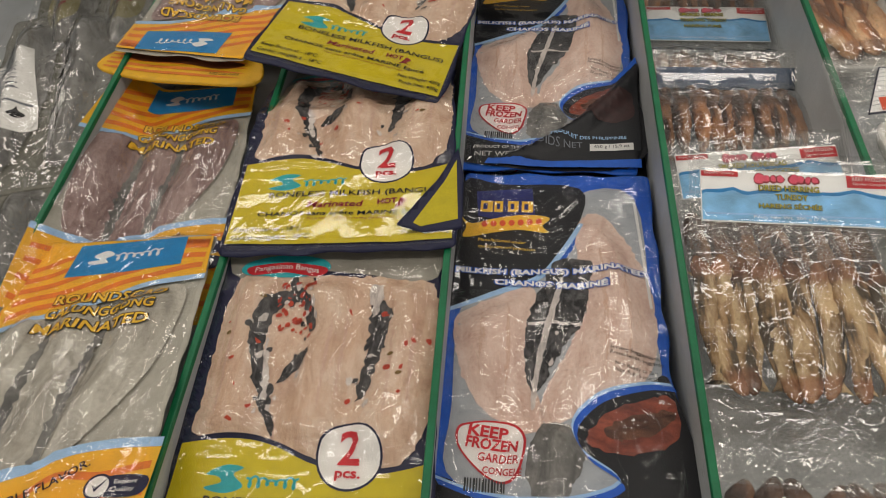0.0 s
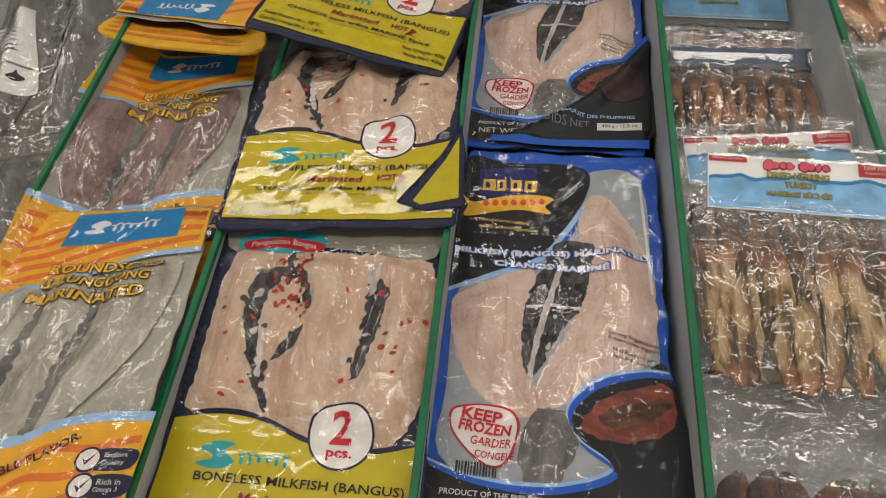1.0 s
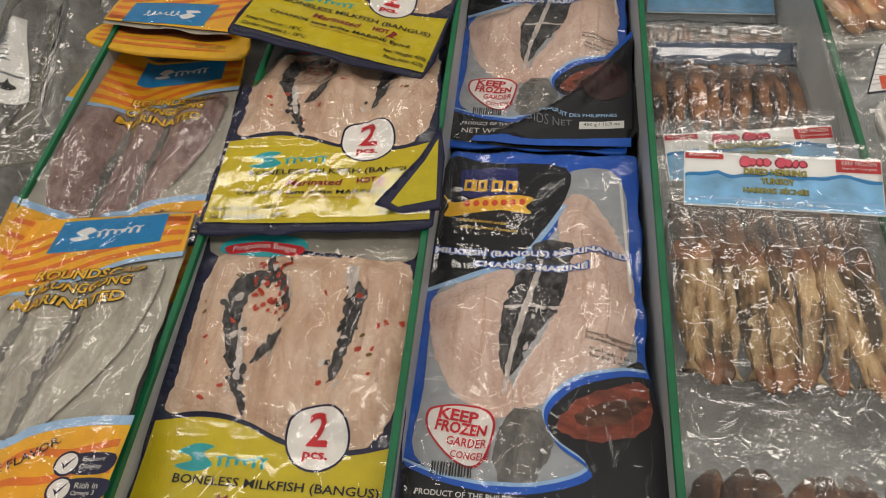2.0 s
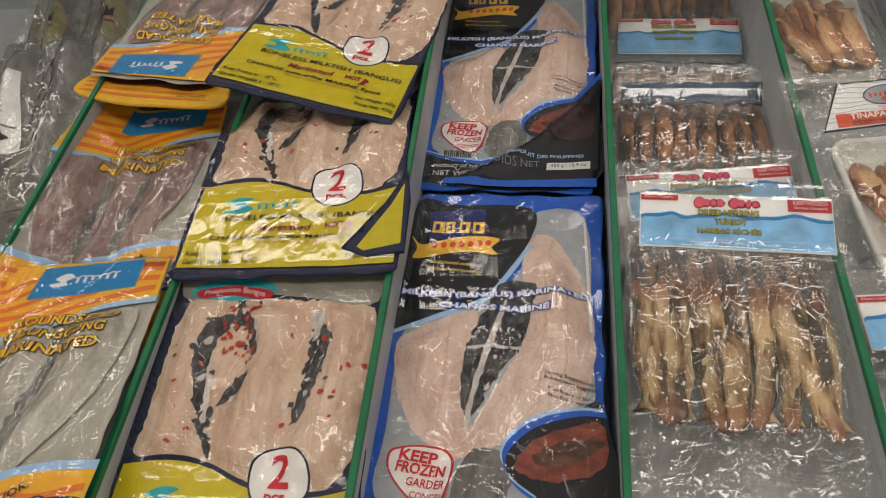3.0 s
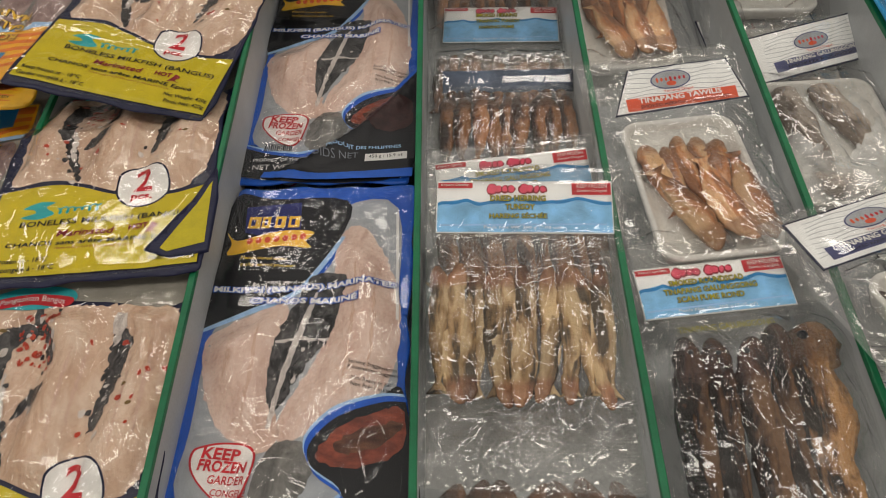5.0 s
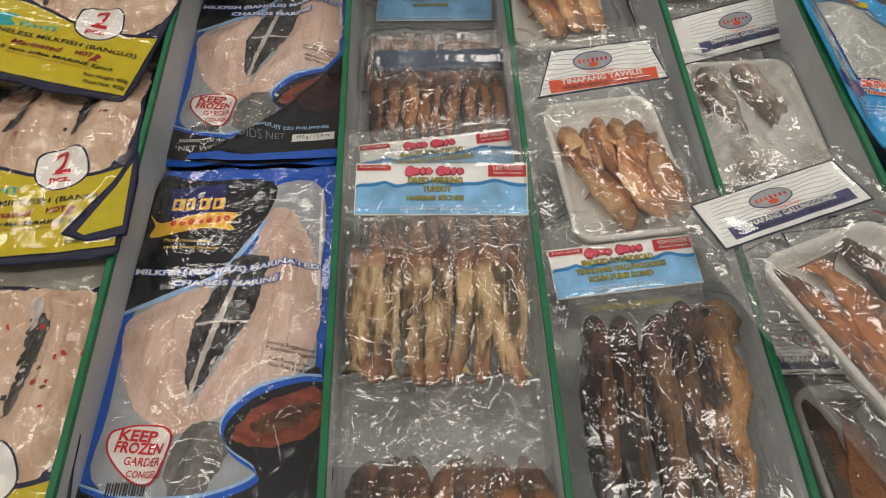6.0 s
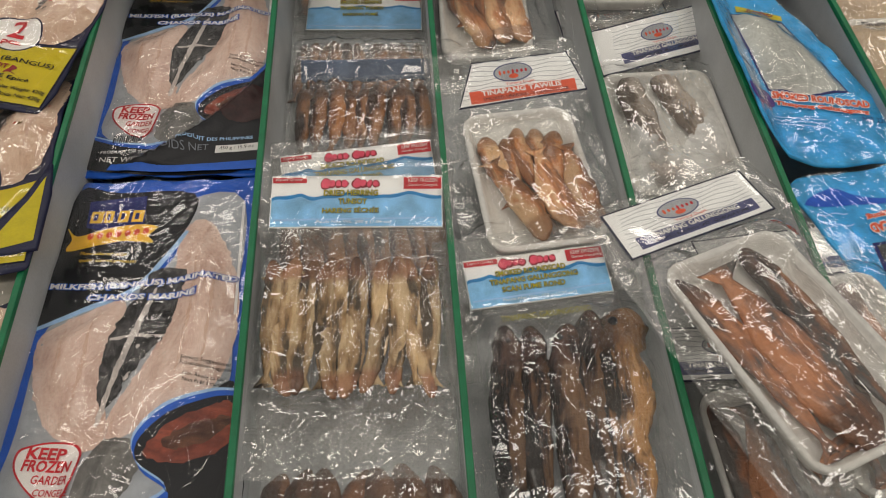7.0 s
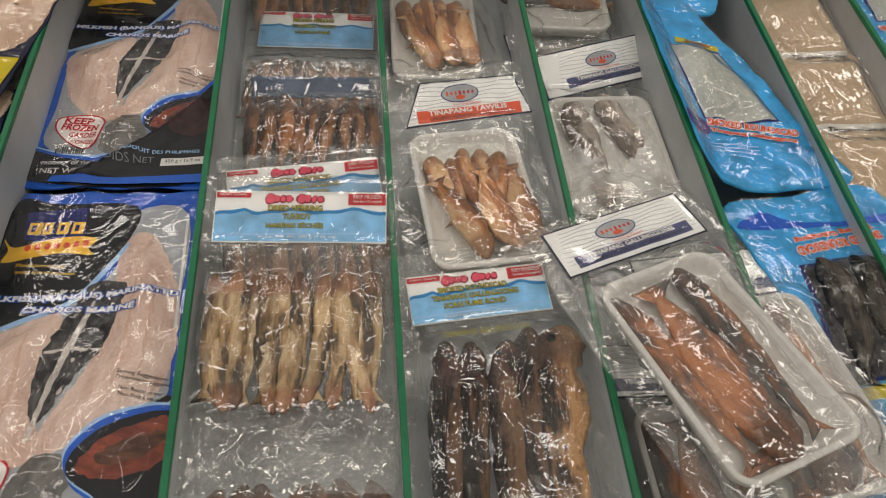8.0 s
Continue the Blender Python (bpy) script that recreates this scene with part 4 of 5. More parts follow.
def header_card(pk, words, v0, v1, half=88):
    """A printed header card: white above, a sea below, lettered in three lines."""
    s = pk.sheet
    pk.calm.append((rect(-half - 4, v0 - 4, half + 4, v1 + 4), 0.22))
    card = s("header_card", rect(-half, v0, half, v1), CARD, 0.3, below=-0.2, label="printed paper header card")
    mid = v0 + (v1 - v0) * 0.62
    wave = curve_loop([(-half + 1, mid - 3), (-half * 0.7, mid + 1), (-half * 0.45, mid - 2), (-half * 0.1, mid + 3), (half * 0.25, mid - 1), (half * 0.6, mid + 3), (half - 1, mid - 2)], 5, False)
    s("sea_band", dense(np.concatenate([wave, poly([(half - 1, v0 + 1), (-half + 1, v0 + 1)])])), SEA, 0.5, parent=card)
    crest = wave + np.stack([np.zeros(len(wave)), 0.0012 * np.sin(np.arange(len(wave)) * 1.3)], 1)
    s("wave_crest", dense(np.concatenate([crest, (crest - np.array([0, 0.0035]))[::-1]])), LABELBLUE, 0.6, parent=card)
    s("foam_line", dense(poly([(-half + 4, v0 + 7), (half - 6, v0 + 9), (half - 6, v0 + 10.5), (-half + 4, v0 + 9)])), SKYLINE, 0.6, parent=card)
    s("red_flag", rect(half - 40, v1 - 15, half - 1, v1 - 2), RED, 0.6, parent=card)
    pk.text("KEEP FROZEN", half - 20, v1 - 6, 30, WHITE, 0.75, parent=card, height=4)
    pk.text("Garder Congelé", half - 20, v1 - 11.5, 30, WHITE, 0.75, parent=card, height=3.4)
    s("red_flag", rect(-half + 1, v1 - 8, -half + 36, v1 - 2), RED, 0.6, parent=card)
    pk.text("Export Quality", -half + 18, v1 - 5, 28, WHITE, 0.75, parent=card, height=3.2)
    # brand mark as plain shapes
    for i, (w, hgt) in enumerate(((9, 11), (5, 8), (5, 7), (6, 8), (0, 0), (8, 11), (6, 8), (4, 8), (6, 7))):
        if w:
            s("brand_mark", ragged(ellipse(-32 + i * 6.4, v1 - 9, w / 2 + 1.4, hgt / 2 + 0.8, 14, -20), 1.2, i, 300), DKRED, 0.6, parent=card)
            s("brand_mark", ragged(ellipse(-32 + i * 6.4, v1 - 8.8, w / 2 + 0.4, hgt / 2 - 0.4, 14, -20), 1.4, i + 3, 300), PINK, 0.75, parent=card)
    step = (v1 - v0) * 0.165
    for i, (body, w) in enumerate(words):
        pk.text(body, -6 + (2 if i == 1 else 0), v1 - 19.5 - i * step, w, GREENISH, 1.0, parent=card, bold=0.012, rim_w=0.04, rim=NAVY, height=min(8, step * 0.74))
    pk.text("Poids Net Wt. 200 g (7.05 oz)", -2, v0 + 5, 76, WHITE, 0.8, parent=card, height=4)
    return card


def ridges(u0, u1, v0, v1, count, high):
    """The surface of film drawn tight over a row of fish."""
    area = rect(u0, v0, u1, v1)
    def f(P):
        d = np.clip(edge_distance(P, area) / 0.014, 0, 1)
        t = (P[:, 0] * 1000 - u0) / (u1 - u0) * count
        return high * 0.001 * d * (0.8 + 0.2 * np.abs(np.sin(np.pi * t)))
    return f


def herring_bag(m, seed, words, bend, label, mat, count=9, card=(80, 136), fish_v=-6, fish_l=146, bottom=-160, half=88, width=198, turned_card=False):
    u0, u1 = -90, 84
    v0, v1 = fish_v - fish_l / 2, fish_v + fish_l / 2
    pk = Pack("herring_bag", label, "dried fish", m, bend, [ridges(u0 - 4, u1 + 4, v0 - 6, v1 + 4, count, 13.5)], "herring bags", seed, 0.6)
    s = pk.sheet
    top = card[1] + 18
    loop = round_rect(width, top - bottom, 5, 2.0, seed) + np.array([0.0, (top + bottom) / 2 * 0.001])
    pk.mounds = []
    s("back_film", loop, FOGGY, -1.5, label="clear back of the bag")
    rnd = random.Random(seed)
    w = (u1 - u0) / count
    for i in range(count):
        pk.fish(u0 + w * (i + 0.5) + rnd.uniform(-1.5, 1.5), fish_v + rnd.uniform(-2, 2), fish_l * rnd.uniform(0.95, 1.01), w * rnd.uniform(1.2, 1.45), 10 + rnd.uniform(-2, 2.5), mat, rnd.uniform(-4, 4), seed * 50 + i, rnd.uniform(-1, 3), blunt=1.12, knobs=0.9)
    pk.calm.append((rect(-width / 2, bottom, width / 2, v0 - 2), 1.15))
    if mat is HERRING:
        # more of them lie the other way round underneath, their heads at the foot of the row
        for i in range(7):
            pk.fish(u0 + 14 + i * 24.5 + rnd.uniform(-4, 4), fish_v - 13 + rnd.uniform(-6, 5), fish_l * 0.92, 20 * rnd.uniform(0.85, 1.15), 10, mat, 180 + rnd.uniform(-13, 13), seed * 70 + i, rnd.uniform(0, 2.5), blunt=1.3)
    if words:
        header_card(pk, words, card[0], card[1], half)
    if turned_card:
        pk.calm.append((rect(-half, card[0], half, card[1]), 0.15))
        s("header_card", rect(-half, card[0], half, card[1]), paint("header_back", col(88, 102, 124), var=0.25, scale=30), 0.3, below=-0.2, label="slate blue back of a curled header card")
    lo = bottom + 30
    for k in range(6):
        s("seal_rib", dense(rect(-width / 2 + 6, lo + k * 3, width / 2 - 6, lo + 1.2 + k * 3), 0.008), FILM, 1.2)
    pk.drape(0.007)
    s("clear_film", loop, FILM_TIGHT, 0.9, 1, 2.2, label="tight creased clear film")
    return pk


DRIED = (("DRIED HERRING", 56), ("TUNSOY", 30), ("HARENG SÉCHÉE", 58))
SMOKED = (("SMOKED ROUNDSCAD", 74), ("TINAPANG GALUNGGONG", 92), ("SCAN FUME ROND", 66))
FUME = (("SMOKED HERRING", 62), ("TINAPANG TUNSOY", 66), ("HARENG FUMÉ", 52))
herring_bag(pose(0.258, 0.368, 0.088, 0, 0, -3), 41, DRIED, lambda P: 2.0 * np.clip(P[:, 1] - 0.06, 0, 0.02) + 0.23 * np.clip(P[:, 1] - 0.08, 0, 1), "clear bag of golden dried herring with a header card", HERRING, count=10)
herring_bag(pose(0.270, 0.455, 0.060, 2, 0, 5), 43, SMOKED, slope_up(0.2, 0.03), "clear bag of smoked roundscad under another bag", BROWN)
herring_bag(pose(0.258, 0.158, 0.062, 0, 0, -1), 45, None, slope_up(0.0), "clear bag of dark dried fish half under another bag", BROWN, count=7)
herring_bag(pose(0.264, 0.690, 0.022, 0, 0, -2), 47, None, slope_up(0.6, 0.062), "clear bag of brown smoked herring with a curled header", BROWN, card=(70, 96), fish_v=-2, fish_l=124, count=9, turned_card=True)
herring_bag(pose(0.260, 0.812, 0.018, 0, 0, -3), 49, FUME, slope_up(0.05, 0.04), "clear bag of smoked herring with a blue header card", BROWN, card=(62, 138), fish_v=-30, fish_l=120, count=11, half=85)
herring_bag(pose(0.254, 0.965, 0.014, 9, 0, -1), 51, FUME, slope_up(0.5, 0.07), "clear bag of dark smoked herring against the back", BROWN, card=(78, 132), fish_v=12, fish_l=124, count=9, half=86, bottom=-110)

# ---- the bag of five whole smoked scads ----


def scad_bag(m, seed, label):
    fishes = [(-58, -48, 232, 29, DARKSKIN), (-33, -50, 228, 27, DARKSKIN), (-7, -50, 226, 31, DARKSKIN), (18, -40, 228, 29, DARKSKIN), (50, -40, 224, 49, GOLDSKIN)]
    loops = [ellipse(u, v, w * 0.55 + 3, l * 0.5, 24, -9) for u, v, l, w, _ in fishes]
    pk = Pack("scad_bag", label, "smoked fish", m, slope_up(0.12, 0.06), [mound(q, 21, 16) for q in loops], "", seed, 0.8)
    pk.mounds = []
    loop = round_rect(206, 400, 5, 2.5, seed) - np.array([0, 0.028])
    pk.sheet("back_film", loop, FOGGY, -1.0, label="clear back of the bag")
    for i, (u, v, l, w, mt) in enumerate(fishes):
        pk.fish(u, v, l, w * 1.18, 19, mt, -9, 700 + i * 3, 0, eye=True, blunt=1.4, knobs=1.15)
    pk.table = None
    header_card(pk, SMOKED, 92, 146, 74)
    pk.text("TINAPANG GALUNGGONG", 0, 78, 92, GREENISH, 0.6, height=6)
    pk.drape(0.007)
    pk.sheet("clear_film", loop, FILM_TIGHT, 0.9, 1, 2.2, label="creased clear film")
    return pk


scad_bag(pose(0.455, 0.28, 0.088, 0, 0, 5), 61, "clear bag of five dark smoked roundscad with header")

# ---- foam trays in clear bags ----


def anchor_card(pk, loop, cu, cv, turn, band, words, small, w):
    """A white header card with thin wavy lines, an oval mark and a coloured band with words."""
    s = pk.sheet
    c, sn = math.cos(radians(turn)), math.sin(radians(turn))
    at = lambda x, y: (cu + x * c - y * sn, cv + x * sn + y * c)
    pk.calm.append((poly([at(*p) for p in loop]), 0.1))
    card = s("header_card", dense(poly([at(*p) for p in loop])), NAVY, 0.3, label="white header card with wavy lines", below=-0.2)
    s("card_face", dense(poly([at(x * 0.975, y * 0.94) for x, y in loop])), CARD, 0.45, parent=card)
    for k in range(9):
        y = 25 - k * 5.2
        hw = w * (0.40 + 0.008 * k)
        line = [at(x * hw, y + 1.1 * math.sin(x * 9 + k)) for x in np.linspace(-1, 1, 26)]
        s("wavy_line", poly(line + [(a, b - 0.7) for a, b in line[::-1]]), SILVER, 0.55, parent=card)
    s("oval_mark", ellipse(*at(-6, 9), 24, 11.5, 28, turn), SLATE, 0.65, parent=card)
    s("oval_mark", ellipse(*at(-6, 9), 22.5, 10.3, 28, turn), SILVER, 0.75, parent=card)
    for i in range(7):
        s("brand_mark", ellipse(*at(-22 + i * 5.4, 9.5), 1.5, 2.2 if i not in (0, 3) else 3.2, 10, turn), ORANGERED if i < 3 else RED, 0.85, parent=card)
    s("anchor", ellipse(*at(-6, 4), 6, 3, 14, turn), ORANGERED, 0.85, parent=card)
    pk.text("Yamang Dagat", *at(0, -5.5), 36, ORANGERED, 0.85, turn, parent=card, height=4)
    s("band", dense(poly([at(-w * 0.40, -24), at(w * 0.42, -24), at(w * 0.42, -9), at(-w * 0.40, -9)])), band, 0.65, parent=card)
    pk.text(words, *at(0, -13.2), w * 0.62, WHITE, 0.8, turn, parent=card, bold=0.03, height=6.5)
    pk.text(small, *at(4, -20.5), w * 0.66, BLACK, 0.8, turn, parent=card, height=4)
    return card


def tray_pack(m, seed, label, tray, fishes, card, bag, film=None, bend=flat, rime=None):
    """A foam tray of fish in a loose clear bag with a header card."""
    tu, tv, tw, tl, tt = tray
    pk = Pack("tray_pack", label, "smoked fish", m, bend, [mound(ellipse(tu, tv, tw * 0.66, tl * 0.62, 32, tt), 25, 34)], "foam tray packs", seed, 1.0)
    pk.mounds = []
    w, l, dv = bag
    loop = round_rect(w, l, 6, 3, seed) + np.array([0, dv * 0.001])
    pk.sheet("back_film", loop, FOGGY, -0.8, label="clear back of the bag")
    foam_tray(pk, tu, tv, tw, tl, 20, tt)
    for i, f in enumerate(fishes):
        u, v, ln, wd, th, mt, tn, lift = f
        pk.fish(u, v, ln, wd, th, mt, tn, seed * 20 + i, 3.5 + lift, blunt=1.1)
    pk.table = None
    anchor_card(pk, *card)
    pk.drape(0.016)
    if rime:
        pk.sheet("rime", torn(curve_loop(rime), seed, 9), FROSTED, 0.7, label="white rime inside the film")
    pk.sheet("clear_film", loop, film or FILM, 1.2, 1, 2.2, label="loose creased clear film")
    return pk


WIDE = [(-104, -34), (104, -34), (102, 34), (-102, 34)]
TRAPEZE = [(-80, -27), (80, -25), (66, 26), (-54, 27)]
OBLONG = [(-84, -31), (84, -31), (84, 31), (-84, 31)]
tawilis = [(-40, -6, 104, 28, 13, TAWILIS, 6, 0), (-18, -10, 100, 22, 12, TAWILIS, -4, 0), (-2, 0, 104, 24, 13, TAWILIS, 3, 1), (13, -4, 104, 26, 13, TAWILIS, -2, 0), (32, -10, 100, 30, 13, TAWILIS, -6, 1), (-26, -52, 120, 34, 14, TAWILIS, 199, 7), (-12, -58, 104, 26, 13, COPPER, 195, 3), (18, -46, 118, 36, 14, TAWILIS, 186, 8), (46, -46, 120, 36, 14, TAWILIS, 178, 7)]
tray_pack(pose(0.455, 0.55, 0.084, 0, 0, 8), 71, "foam tray of orange-brown tawilis fish in a clear bag", (-3, -24, 130, 194, -3), tawilis, (TRAPEZE, 18, 113, 0, ORANGERED, "TINAPANG TAWILIS", "SMOKED HERRING / HARENG FUME", 160), (190, 330, -10), bend=slope_up(0.35, 0.03))
tray_pack(pose(0.440, 0.905, 0.028, 2, 0, 3), 73, "foam tray of brown tawilis fish against the back", (-3, -22, 128, 205, -4), [(u, v + 8, a, b, c, mt, tn, lf) for i, (u, v, a, b, c, mt, tn, lf) in enumerate(tawilis)], (TRAPEZE, 10, 118, 0, ORANGERED, "TINAPANG TAWILIS", "SMOKED HERRING / HARENG FUME", 160), (186, 320, -10), bend=slope_up(0.9, 0.095))
frosty = [(-28, -18, 176, 40, 17, GREYFROST, 4, 0), (28, -16, 178, 42, 17, GREYFROST, 12, 0), (4, -108, 116, 40, 14, GREYFROST, 82, 3)]
tray_pack(pose(0.652, 0.668, 0.034, 0, 0, 5), 75, "foam tray of two frosted smoked scads in a clear bag", (-3, -40, 146, 204, -4), frosty, (WIDE, 38, 122, 9, SLATE, "TINAPANG GALUNGGONG", "SMOKED ROUNDSCAD", 168), (172, 340, -6), bend=slope_up(0.3, 0.05), rime=[(-68, -20), (-10, -66), (30, -44), (66, -16), (60, -130), (0, -144), (-64, -128)])
tray_pack(pose(0.640, 0.80, 0.012, 3, 0, 3), 76, "foam tray pack lying under another pack", (-3, -40, 140, 200, -4), frosty, (OBLONG, 0, 80, 3, SLATE, "TINAPANG GALUNGGONG", "SMOKED ROUNDSCAD", 150), (170, 330, -6))
tray_pack(pose(0.640, 0.965, 0.040, 0, 0, -4), 77, "foam tray of brown fish at the back", (0, -10, 140, 180, 0), [(-30, -10, 130, 34, 16, COPPER, 100, 0), (20, -20, 130, 36, 16, TAWILIS, 80, 0), (0, 20, 120, 34, 16, BROWN, 95, 3)], (OBLONG, 0, 80, 0, SLATE, "TINAPANG GALUNGGONG", "SMOKED ROUNDSCAD", 150), (170, 230, -10))
big = [(-37, -22, 196, 29, 13, COPPER, 3, 0), (0, -28, 198, 54, 18, COPPER, 184, 1), (37, -16, 202, 30, 14, COPPER, 1, 0), (-14, -112, 84, 18, 8, COPPER, -80, 0)]
tray_pack(pose(0.645, 0.302, 0.151, -7, 0, 19), 79, "foam tray of three copper smoked scads, lying askew", (-10, -22, 132, 220, 0), [(f[0] - 15, *f[1:]) for f in big], (OBLONG, 4, 148, -1, SLATE, "TINAPANG GALUNGGONG", "SMOKED ROUNDSCAD / QUAQUA FUME", 168), (208, 380, 0))
tray_pack(pose(0.722, 0.285, 0.096, -4, 0, 8), 81, "foam tray pack half hidden under another one", (6, -22, 132, 212, 0), big, (OBLONG, 0, 130, -4, SLATE, "TINAPANG GALUNGGONG", "SMOKED ROUNDSCAD", 160), (190, 350, 0))
tray_pack(pose(0.655, 0.20, 0.030, 0, 0, 2), 83, "foam tray pack at the bottom of a pile", (6, -22, 132, 212, 0), big, (OBLONG, 0, 130, -4, SLATE, "TINAPANG GALUNGGONG", "SMOKED ROUNDSCAD", 160), (190, 350, 0))

# ---- cyan bags of smoked roundscad ----


def cyan_bag(m, seed, label, outline, window, inside, text, extra=None, bend=flat, words_turn=0):
    pk = Pack("cyan_bag", label, "smoked fish", m, bend, [mound(curve_loop(window, 4), 14, 30)], "cyan bags", seed, 2.6)
    s = pk.sheet
    loop = ragged(dense(curve_loop(outline, 5), 0.006), 3, seed, 40)
    s("bag", loop, CYAN, 0, below=2, label="bright cyan printed plastic bag")
    rnd = random.Random(seed)
    xs = [p[0] for p in outline]
    ys = [p[1] for p in outline]
    for k in range(16):
        y = max(ys) - 14 - k * (max(ys) - min(ys) - 30) / 16
        x = rnd.choice((min(xs) + 16, max(xs) - 40)) + rnd.uniform(-3, 8)
        line = [(x + i * 4, y + 1.6 * math.sin(i * 1.1 + k)) for i in range(9)]
        q = poly(line + [(a, b - 1.4) for a, b in line[::-1]])
        if edge_distance(q, loop).min() > 0.006:
            s("wave_line", q, SKYLINE, 0.25)
    win = dense(poly(window))
    s("window_edge", dense(poly([(sum(p[0] for p in window) / len(window) + (a - sum(p[0] for p in window) / len(window)) * 1.07, sum(p[1] for p in window) / len(window) + (b - sum(p[1] for p in window) / len(window)) * 1.05) for a, b in window])), DEEPBLUE, 0.3)
    s("window", win, inside, 0.5, label="frosted fish behind a clear window")
    u, v, w, tn = text
    for i, (body, k, hh) in enumerate((("SMOKED ROUNDSCAD", 1.0, 14), ("Tinapang Galunggong", 0.95, 10))):
        dy = -i * 14
        pk.text(body, u - dy * math.sin(radians(tn)), v + dy * math.cos(radians(tn)), w * k, ORANGERED, 1.2, tn, bold=0.045, rim=WHITE, height=hh, rim_w=0.07)
    if extra:
        extra(pk)
    s("clear_film", loop, FILM_PRINT, 1.7, 2, 1.4, label="glossy creased film")
    return pk


def upper_extra(pk):
    pk.sheet("yellow_tag", dense(poly([(-52, 104), (4, 80), (2, 70), (-54, 92)])), YELLOW, 0.8)
    pk.text("JUMBO", -24, 86, 36, DKRED, 1.0, -23, bold=0.04, height=8)
    pk.sheet("purple_patch", curve_loop([(-92, -62), (-62, -54), (-56, -80), (-90, -86)], 4), PURPLE, 0.6)
    pk.text("NET 220 g", 58, -112, 34, DEEPBLUE, 0.9, -12, height=10)
    for k in range(3):
        pk.sheet("small_print", dense(poly([(-70 + k * 3, -96 - k * 6), (0, -104 - k * 6), (0, -105.6 - k * 6), (-70 + k * 3, -97.6 - k * 6)])), SKYLINE, 0.5)


def lower_extra(pk):
    # darker blue strip painting the shadow under the fold at the top
    pk.sheet("mountain", curve_loop([(-104, 92), (-66, 112), (-34, 96), (20, 92), (90, 100), (90, 88), (-40, 86)], 3), ROYAL, 0.6)
    pk.sheet("yellow_tag", dense(poly([(-56, -112), (20, -106), (20, -122), (-50, -124)])), YELLOW, 0.8)
    for i in range(3):
        pk.fish(-36 + i * 40, -38, 152, 42, 18, BLACKSKIN, -9, 880 + i, 4)


cyan_bag(pose(0.822, 0.70, 0.092, 0, 0, 0), 91, "cyan printed bag with a window on a frosted fish",
         [(-96, 172), (-102, 73), (-92, -61), (-86, -128), (-38, -172), (40, -172), (102, -160), (84, -100), (66, -54), (40, 43), (8, 110), (-20, 176)], [(-64, 86), (0, 66), (40, -60), (-10, -64), (-54, -52)], WINDOWFISH, (2, -74, 118, -12), upper_extra, bend=lambda P: 0.9 * np.clip(-0.062 - P[:, 0], 0, 1))
cyan_bag(pose(0.86, 0.385, 0.090, 0, 0, 2), 93, "cyan printed bag of three black smoked fish",
         [(-110, 122), (-20, 134), (90, 138), (98, 0), (92, -134), (0, -130), (-66, -130), (-84, -25), (-96, 60)], [(-46, 34), (70, 40), (74, -100), (-64, -104)], BELLY, (10, 62, 112, 188), lower_extra)
cyan_bag(pose(0.80, 0.955, 0.10, 4, 0, -8), 95, "crumpled cyan bag at the back",
         [(-50, 100), (20, 110), (76, 100), (72, 0), (60, -90), (-10, -96), (-56, -70)], [(-30, 60), (44, 60), (44, 0), (-30, 0)], WINDOWFISH, (0, -40, 110, -6))
cyan_bag(pose(0.85, 0.14, 0.085, 0, 0, 4), 97, "cyan bag with orange lettering",
         [(-90, 110), (20, 116), (92, 110), (92, 0), (90, -120), (-30, -124), (-88, -110)], [(-50, 10), (60, 10), (60, -80), (-50, -80)], BELLY, (4, 66, 130, -6))

# ---- bags of fish flakes ----


def flake_bag(m, seed, label):
    body = curve_loop([(-60, 66), (0, 70), (60, 66), (64, 0), (60, -66), (0, -70), (-60, -66), (-64, 0)], 4)
    pk = Pack("fish_flake_bag", label, "fish flakes", m, flat, [mound(body, 14, 26)], "fish flake bags", seed, 1.8)
    pk.calm = [(rect(-70, -84, 70, 84), 0.55)]
    pk.sheet("contents", round_rect(134, 160, 8, 2, seed), FLAKES, 0, below=6, label="light brown fish flakes")
    pk.sheet("header_strip", rect(-66, -80, 66, -58), FOAM, 0.6)
    pk.text("Tinapang Durog", 8, -66, 84, BLACK, 1.0, height=8, bold=0.02)
    pk.text("Smoked Fish Flakes", 8, -75, 96, GREY_INK, 1.0, height=7)
    pk.sheet("clear_film", round_rect(136, 164, 8, 2, seed), FILM, 1.6, 2, 1.5, label="creased clear film")
    return pk


for i, y in enumerate((0.565, 0.710, 0.850, 0.985)):
    flake_bag(pose(0.982, y, 0.062 + 0.004 * i, 3, 0, -1 + i), 101 + i, "clear bag of light brown fish flakes")
cyan_bag(pose(1.14, 0.90, 0.085, 0, 0, 3), 99, "cyan bag in the end compartment",
         [(-70, 120), (0, 126), (70, 120), (74, 0), (70, -120), (-30, -124), (-72, -110)], [(-40, 40), (44, 40), (44, -50), (-40, -50)], WINDOWFISH, (0, -70, 100, 0))

# ---- large clear bags of grey fish ----


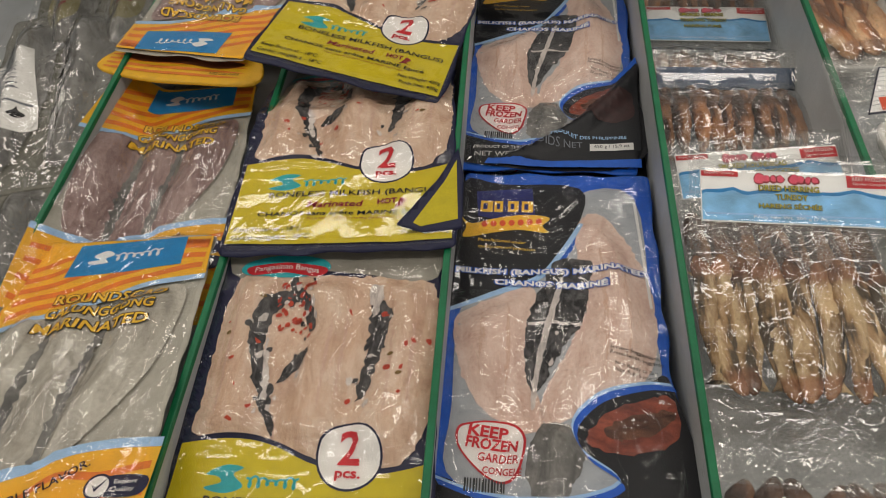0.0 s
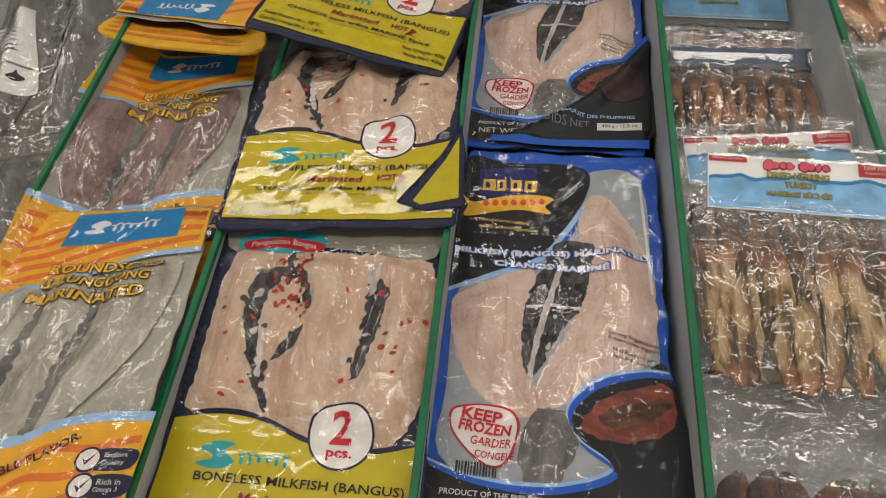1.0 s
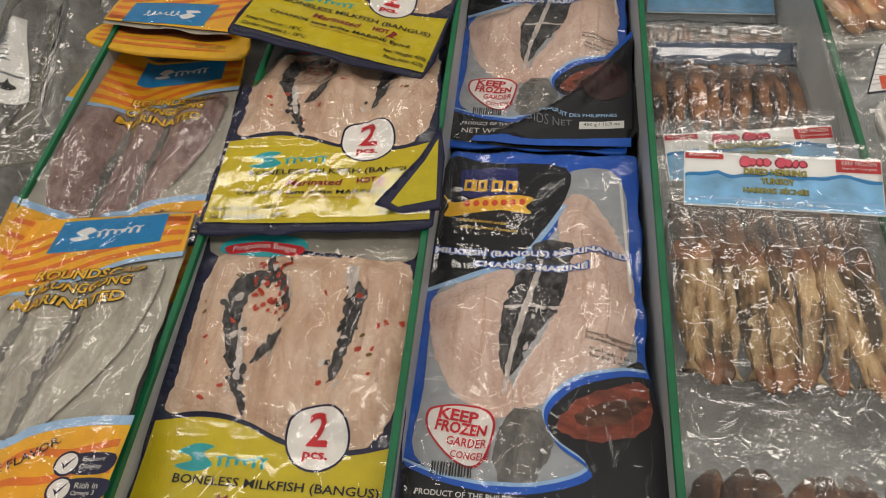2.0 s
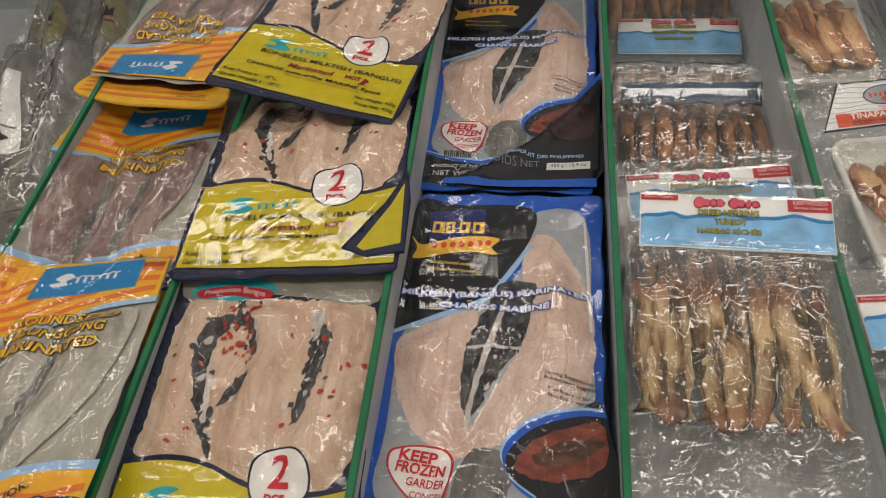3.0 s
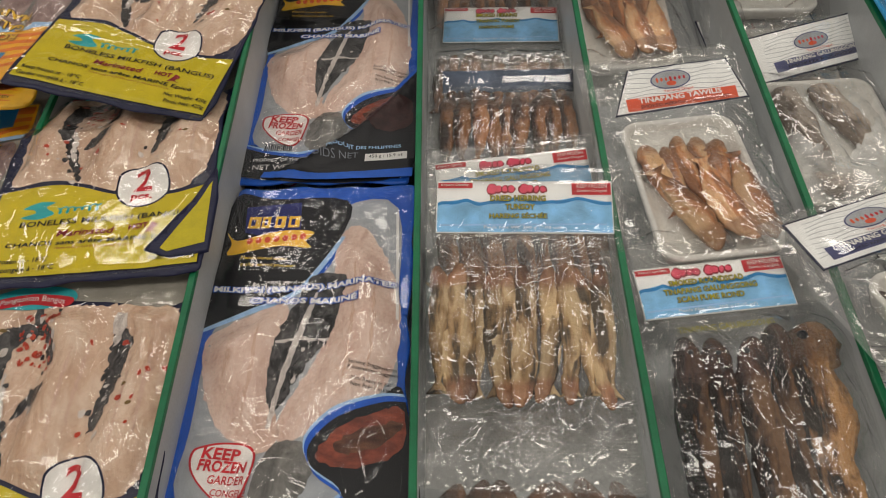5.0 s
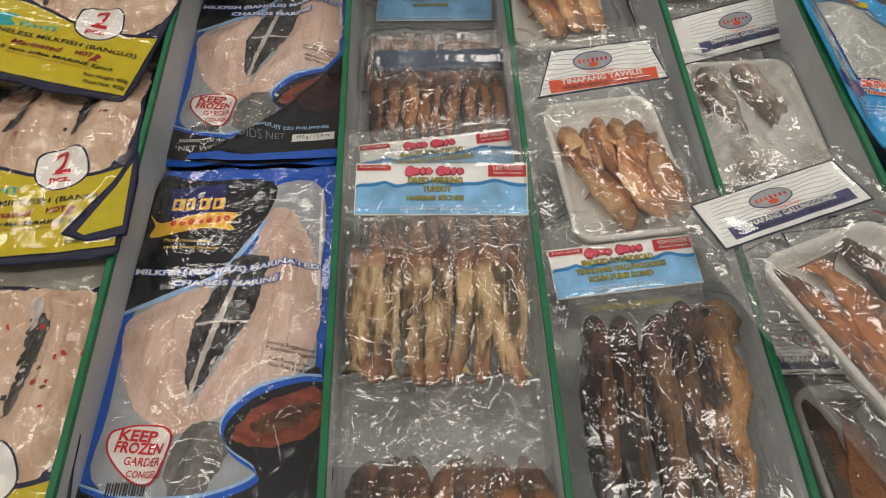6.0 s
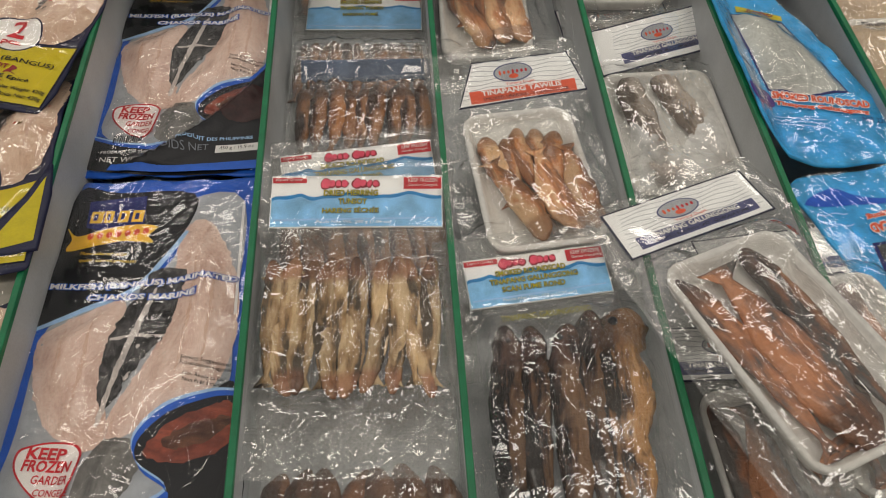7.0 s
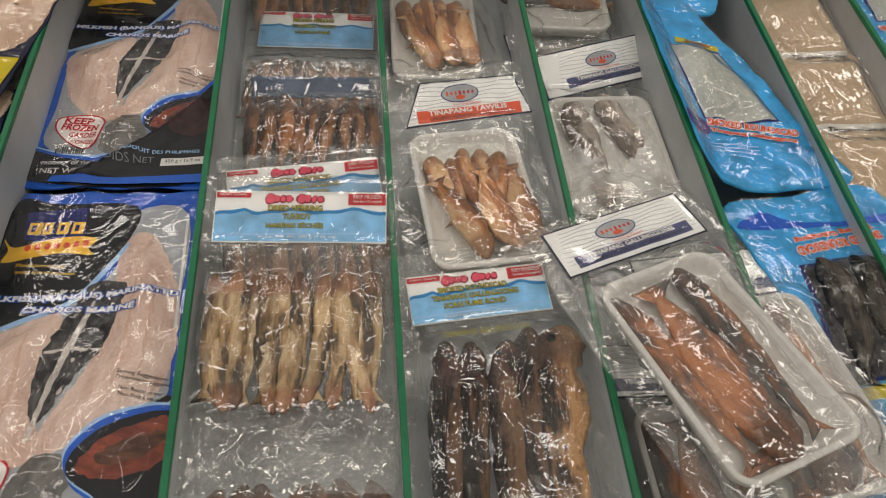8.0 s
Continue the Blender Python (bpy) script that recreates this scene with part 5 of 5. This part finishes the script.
def grey_bag(m, seed, label, extra=None, w=230, l=400):
    bodies = [curve_loop([(-80, 130), (-40, 160), (-16, 120), (-8, 0), (-30, -130), (-70, -150), (-86, 0)]), curve_loop([(0, 140), (40, 164), (72, 120), (80, 0), (56, -140), (14, -150), (4, 0)])]
    pk = Pack("clear_fish_bag", label, "frozen fish", m, flat, [mound(q, 26, 40) for q in bodies], "clear fish bags", seed, 3.0)
    pk.sheet("backing", round_rect(w, l, 8, 3, seed), paint("smoky_film", col(120, 118, 108), rough=0.25), -1.6, below=3, label="smoky clear plastic")
    for q in bodies:
        pk.sheet("fish", ragged(dense(q), 3, seed), GREYSKIN, 0.3)
    if extra:
        extra(pk)
    pk.sheet("clear_film", round_rect(w + 8, l + 8, 8, 4, seed), FILM, 2.4, 2, 3.0, label="loose creased clear film")
    return pk


def weigh_label(pk):
    card = pk.sheet("weigh_label", dense(poly([(-104, 66), (-34, 82), (-8, -84), (-80, -96)])), WHITE, 1.0, label="white printed weigh label")
    for k in range(9):
        pk.sheet("print_bar", rect(-104 + k * 1.6, 60 - k * 9, -80 + (k * 37 % 30) + k * 1.6, 62.5 - k * 9), GREY_INK, 1.25, parent=card)
        pk.sheet("print_bar", rect(-66 + k * 1.6, 58 - k * 9, -50 + k * 1.6, 60 - k * 9), GREY_INK, 1.25, parent=card)
    pk.sheet("leaf_mark", curve_loop([(-44, -62), (-38, -54), (-36, -46), (-33, -54), (-26, -58), (-30, -66), (-38, -68)], 3), BLACK, 1.3, parent=card)
    pk.sheet("print_bar", rect(-60, -40, -20, -36), GREY_INK, 1.25, parent=card)


def crown_marks(pk):
    for cx in (-60, 40):
        pk.sheet("printed_patch", ellipse(cx, -20, 30, 44, 24), paint("straw_print", col(138, 130, 92)), 0.9)
        pk.sheet("crown_mark", poly([(cx - 12, -20), (cx - 13, -2), (cx - 6, -10), (cx, 2), (cx + 6, -10), (cx + 13, -2), (cx + 12, -20)]), BLACK, 1.2)
        pk.sheet("print_bar", rect(cx - 14, -30, cx + 14, -26), DKRED, 1.2)


grey_bag(pose(-0.662, 0.745, 0.050, 0, 0, 14), 111, "clear bag of grey fish with a white weigh label", weigh_label, 190, 390)
grey_bag(pose(-0.64, 0.40, 0.035, 0, 0, 6), 113, "clear bag of dark grey fish", None, 215, 380)
grey_bag(pose(-0.66, 0.955, 0.060, 14, 0, 6), 115, "clear bag of grey fish with crown marks", crown_marks, 215, 220)
grey_bag(pose(-0.89, 0.62, 0.040, 0, 0, 10), 117, "clear bag of grey fish in the end compartment", None, 215, 400)

# ---- price holder and slots on the back wall ----
holder = tagged(new("price_holder"), "clear price holder with two dark windows on the wall", "price holder")
holder.matrix_world = pose(-0.655, BACK, 0.082)
boxed("holder_body", (-0.075, -0.008, -0.024, 0.075, -0.0005, 0.024), FOAM, holder, bevel=0.003)
boxed("display", (-0.058, -0.0095, -0.004, -0.025, -0.0075, 0.013), BLACK, holder, "dark display window")
boxed("display", (-0.015, -0.0095, -0.004, 0.050, -0.0075, 0.013), BLACK, holder, "dark display window")
for x in (-0.045, 0.125):
    tagged(boxed("slot", (x - 0.014, BACK - 0.0006, 0.030, x + 0.014, BACK + 0.001, 0.034), BLACK), "narrow dark slot in the freezer wall", "slot", kind="structure")
